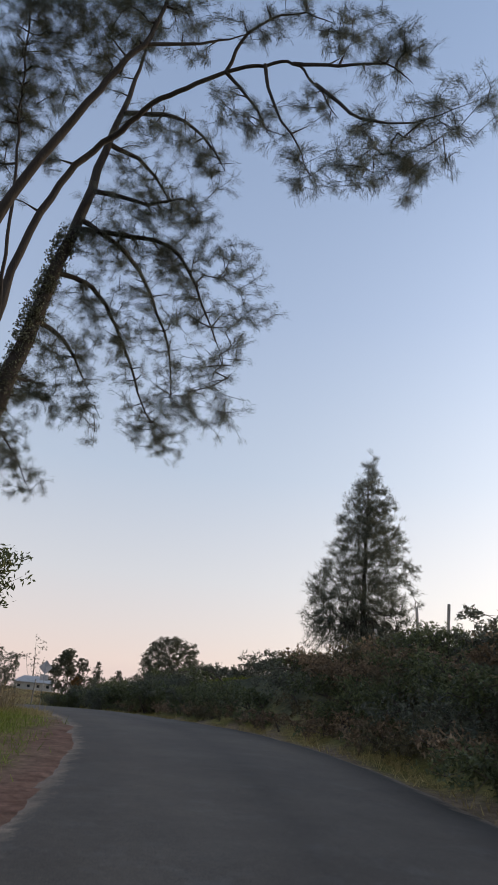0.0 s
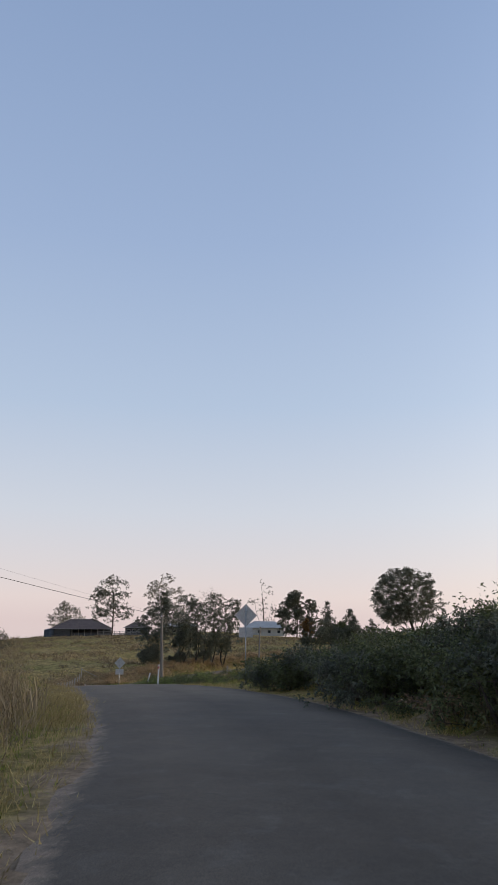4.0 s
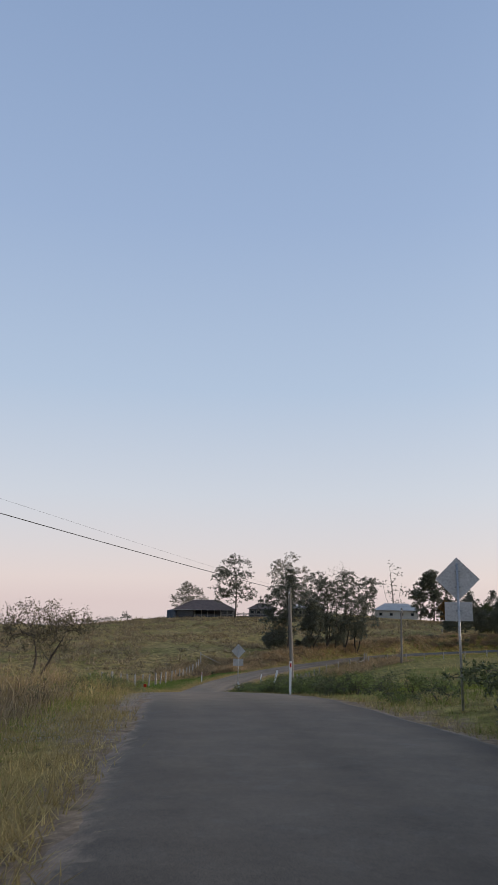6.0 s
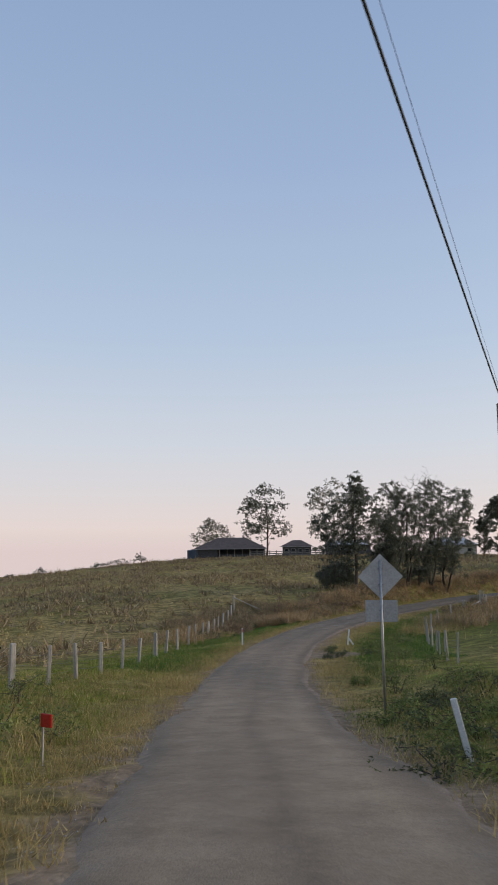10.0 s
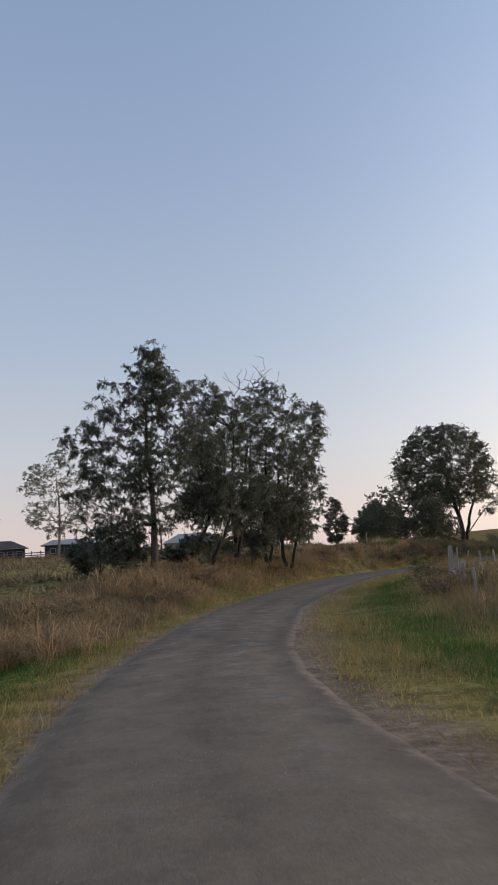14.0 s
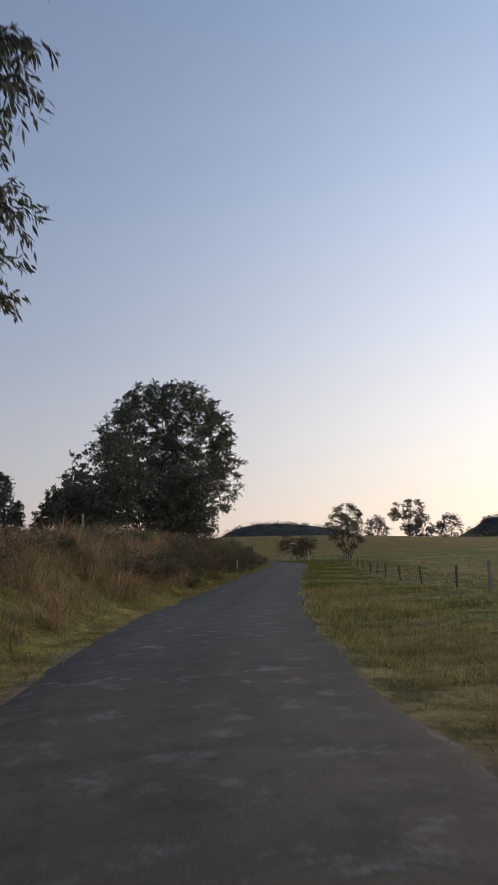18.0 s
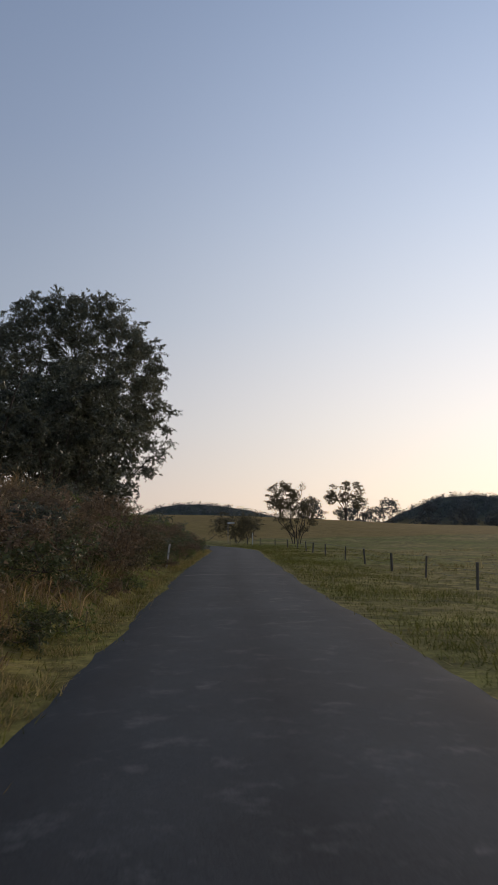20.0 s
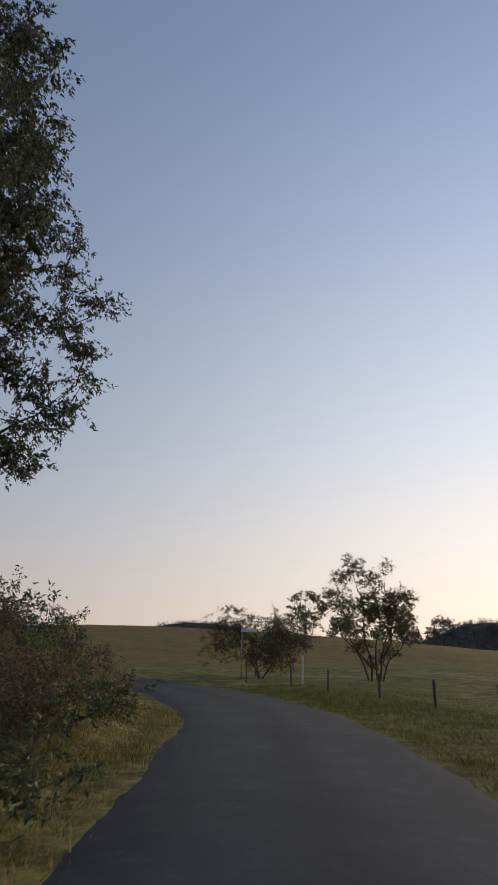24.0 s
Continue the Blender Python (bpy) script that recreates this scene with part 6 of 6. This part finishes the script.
def verge_places(rng, n, t0, t1, side, near, far, power=1.3):
    """Places beside the road: n of them, from near to far metres past its edge."""
    t = rng.uniform(t0, t1, n)
    k = np.searchsorted(ROAD_T, t).clip(0, len(ROAD) - 1)
    d = near + (far - near) * rng.random(n) ** power
    off = np.where(side < 0, ROAD_L[k] - d, ROAD_R[k] + d)
    xy = ROAD[k, :2] + ROAD_N[k] * off[:, None] + rng.normal(0, 0.3, (n, 2))
    z, _, _, dd = land(xy[:, 0], xy[:, 1])
    keep = (dd > rng.uniform(-0.2, 0.35, n)) & (np.hypot((xy[:, 0] - BARE[0]) / 1.8, (xy[:, 1] - BARE[1]) / 2.5) > rng.uniform(0.75, 1.05, n))
    return np.concatenate([xy, z[:, None]], 1)[keep]


gr = np.random.default_rng(77)
def zone(rng, rows):
    return np.concatenate([verge_places(rng, n, t0, t1, side, d0, d1, p) for n, t0, t1, side, d0, d1, p in rows])


blades("dry_grass", gr, zone(gr, [(3500, 3.6, 6.2, -1, 0.1, 6, 1.2), (12000, 6, 12.5, -1, 0.8, 7, 1.5), (1500, 10.4, 12.5, -1, 0.0, 1.2, 1.0), (10000, 12, 20.6, -1, 0.0, 1.7, 1.0), (5000, 20.4, 26, -1, -0.1, 1.5, 1.0), (3500, 12, 15, -1, 0.0, 4, 1.6),
                                 (1800, 0, 5, 1, 0.0, 1.4, 1.0), (4500, 5, 11.5, 1, 0.0, 2.5, 1.5), (3600, 11.4, 17.5, 1, 1.5, 4.5, 1.0), (7000, 11.6, 17.5, 1, 0.35, 2.3, 0.9), (5000, 17.2, 20.4, 1, 0.1, 3.0, 0.9), (3500, 5.8, 7.9, -1, 0.0, 1.6, 1.0), (1500, 17, 26, 1, 0.0, 8, 1.6)]),
       6, 0.22, 0.017, 0.7, M_DRYGRASS, "dry straw-coloured roadside grass", 0.12)
blades("straw_grass", gr, zone(gr, [(700, 3.9, 6.4, -1, 1.6, 5.5, 1.0), (3200, 8, 11.5, -1, 3.5, 9, 1.0), (650, 8.3, 11.2, -1, 1.6, 4.2, 1.0), (1200, 15.0, 17.0, 1, 4.0, 8, 1.0)]), 7, 0.8, 0.013, 0.45, M_DRYGRASS, "tall straw-coloured grass clumps", 0.18, True)
blades("green_grass", gr, zone(gr, [(4500, -1.5, 2.6, -1, 0.8, 7, 1.2), (6500, 2.4, 6.5, -1, 0.8, 7, 1.2), (13000, 6, 12, -1, 1.2, 10, 1.2), (7000, 11.8, 15, -1, 0.9, 7, 1.0), (10000, 5, 12, 1, 0.5, 9, 1.1), (2500, 12.6, 17.2, 1, 2.2, 7.5, 1.0),
                                   (3000, 17, 19.5, 1, 0.0, 8, 1.3), (2500, 15, 20.5, -1, 0.3, 2.5, 1.0)]), 6, 0.2, 0.018, 0.65, M_GREENGRASS, "green roadside grass", 0.13)
blades("verge_grass", gr, zone(gr, [(9000, 19, 27, 1, 0.1, 12, 1.4), (7000, 19, 27, 1, 0.0, 5, 1.0), (8000, 20.3, 26, -1, 0.0, 2.4, 1.0), (5000, 20.6, 25, -1, 0.9, 3.4, 1.0)]), 6, 0.19, 0.018, 0.65, M_LATEGRASS, "dull yellow-green mown verge grass", 0.13)
blades("lush_grass", gr, zone(gr, [(7000, 12.8, 15.6, -1, 1.0, 4.5, 1.0), (9000, 13.2, 17.4, 1, 2.4, 7.5, 1.0), (3000, 12.4, 16.6, 1, 1.9, 4.0, 1.0)]), 6, 0.22, 0.018, 0.6, M_LUSH, "lush green roadside grass", 0.13)
blades("brown_grass", gr, zone(gr, [(900, 6.2, 8.4, -1, 2.2, 5.5, 1.0), (2400, 3.9, 6.4, -1, 1.4, 5.5, 1.0), (8500, 15.6, 22, -1, 1.3, 8, 1.0), (3000, 15.1, 16.3, -1, 5.0, 13, 1.0), (1500, 15.5, 17.5, 1, 5, 11, 1.0), (3500, 21.5, 27, -1, 1.5, 7, 1.0)]),
       6, 0.9, 0.02, 0.7, M_BROWNGRASS, "tall dry brown grass on the bank", 0.16, True)
blades("bank_tussocks", gr, zone(gr, [(1500, 15.3, 21.5, -1, 1.2, 6.5, 0.9), (220, 14.0, 16.2, -1, 4.0, 11, 1.0), (260, 15.2, 17.6, 1, 5, 10, 1.0), (420, 5.0, 9.6, -1, 3.6, 9, 1.0)]), 34, 0.95, 0.02, 0.62, M_TUSSOCK, "tawny drooping tussocks on the bank", 0.1, True)
n = 22000
fx, fy = gr.uniform(-190, -46, n), gr.uniform(40, 285, n)
fz, _, _, fd = land(fx, fy)
keep = (fd > 8) & (wave(fx * 0.6, fy * 0.5) > gr.uniform(-0.6, 0.6, n))
blades("paddock_tussocks", gr, np.stack([fx, fy, fz], 1)[keep], 10, 0.9, 0.2, 0.8, M_BROWNGRASS, "brown and grey tussocks over the paddock", 0.3)
fx, fy = gr.uniform(-190, -46, n), gr.uniform(40, 285, n)
fz, _, _, fd = land(fx, fy)
keep = (fd > 8) & (wave(fx * 0.6 + 40, fy * 0.5) > gr.uniform(-0.6, 0.6, n))
blades("paddock_grass", gr, np.stack([fx, fy, fz], 1)[keep], 8, 0.36, 0.12, 0.8, M_DRYGRASS, "short dry grass over the paddock", 0.4)
n = 9000
fx, fy = gr.uniform(-40, 120, n), gr.uniform(80, 380, n)
fz, _, fo, fd = land(fx, fy)
keep = (fd > 8) & (fo > 0) & (fy < 262)
blades("far_paddock_grass", gr, np.stack([fx, fy, fz], 1)[keep], 7, 0.35, 0.06, 0.6, M_DRYGRASS, "short dry grass over the far paddock", 0.4)


def gravel(name, rng, places, size, label):
    """Loose stones: squashed eight-faced lumps."""
    n = len(places)
    s = size * rng.uniform(0.5, 1.5, (n, 1, 3)) * np.array([1, 1, 0.7])
    v = np.array([(1, 0, 0), (0, 1, 0), (-1, 0, 0), (0, -1, 0), (0, 0, 1), (0, 0, -1)], float)[None] * s + rng.normal(0, 0.15, (n, 6, 3)) * s + places[:, None]
    f = np.array([(0, 1, 4), (1, 2, 4), (2, 3, 4), (3, 0, 4), (1, 0, 5), (2, 1, 5), (3, 2, 5), (0, 3, 5)])
    ob = link_mesh(name, v.reshape(-1, 3), (f[None] + (np.arange(n) * 6)[:, None, None]).reshape(-1, 3), M_STONE)
    return tagged(ob, label, "gravel", kind="stuff")


gravel("road_gravel", gr, np.concatenate([verge_places(gr, 17000, 7.3, 10.4, -1, -0.1, 1.6, 1.0), verge_places(gr, 2600, 11.4, 17.5, 1, 0.0, 1.0, 1.0), verge_places(gr, 2500, 10.2, 20, -1, 0.0, 0.6, 1.0)]), 0.0145, "loose grey gravel along the road's edge")

kk = np.searchsorted(ROAD_T, gr.uniform(12.2, 15.2, 5200)).clip(0, len(ROAD) - 1)
gxy = ROAD[kk, :2] + ROAD_N[kk] * (0.5 + np.clip(gr.normal(0, 0.75, len(kk)), -1.7, 1.9))[:, None] + gr.normal(0, 0.6, (len(kk), 2))
gravel("loose_stones", gr, np.concatenate([gxy, (road_z(gxy[:, 0], gxy[:, 1]) + 0.003)[:, None]], 1), 0.006, "loose stones scattered over the worn road")

# woods on the far hills, with distance haze put into their leaf colour
wx = np.concatenate([gr.normal(665, 100, 900), gr.normal(450, 120, 700), gr.normal(860, 120, 500)])
wy = np.concatenate([gr.normal(890, 80, 900), gr.normal(1230, 70, 700), gr.normal(900, 120, 500)])
wz = land(wx, wy)[0]
ok = wz > -8
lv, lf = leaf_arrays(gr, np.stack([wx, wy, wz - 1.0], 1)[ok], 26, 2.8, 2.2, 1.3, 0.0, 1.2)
tagged(link_mesh("far_woods", lv, lf, M_HAZYLEAF), "dark woods covering the far hills", "woods", kind="stuff")
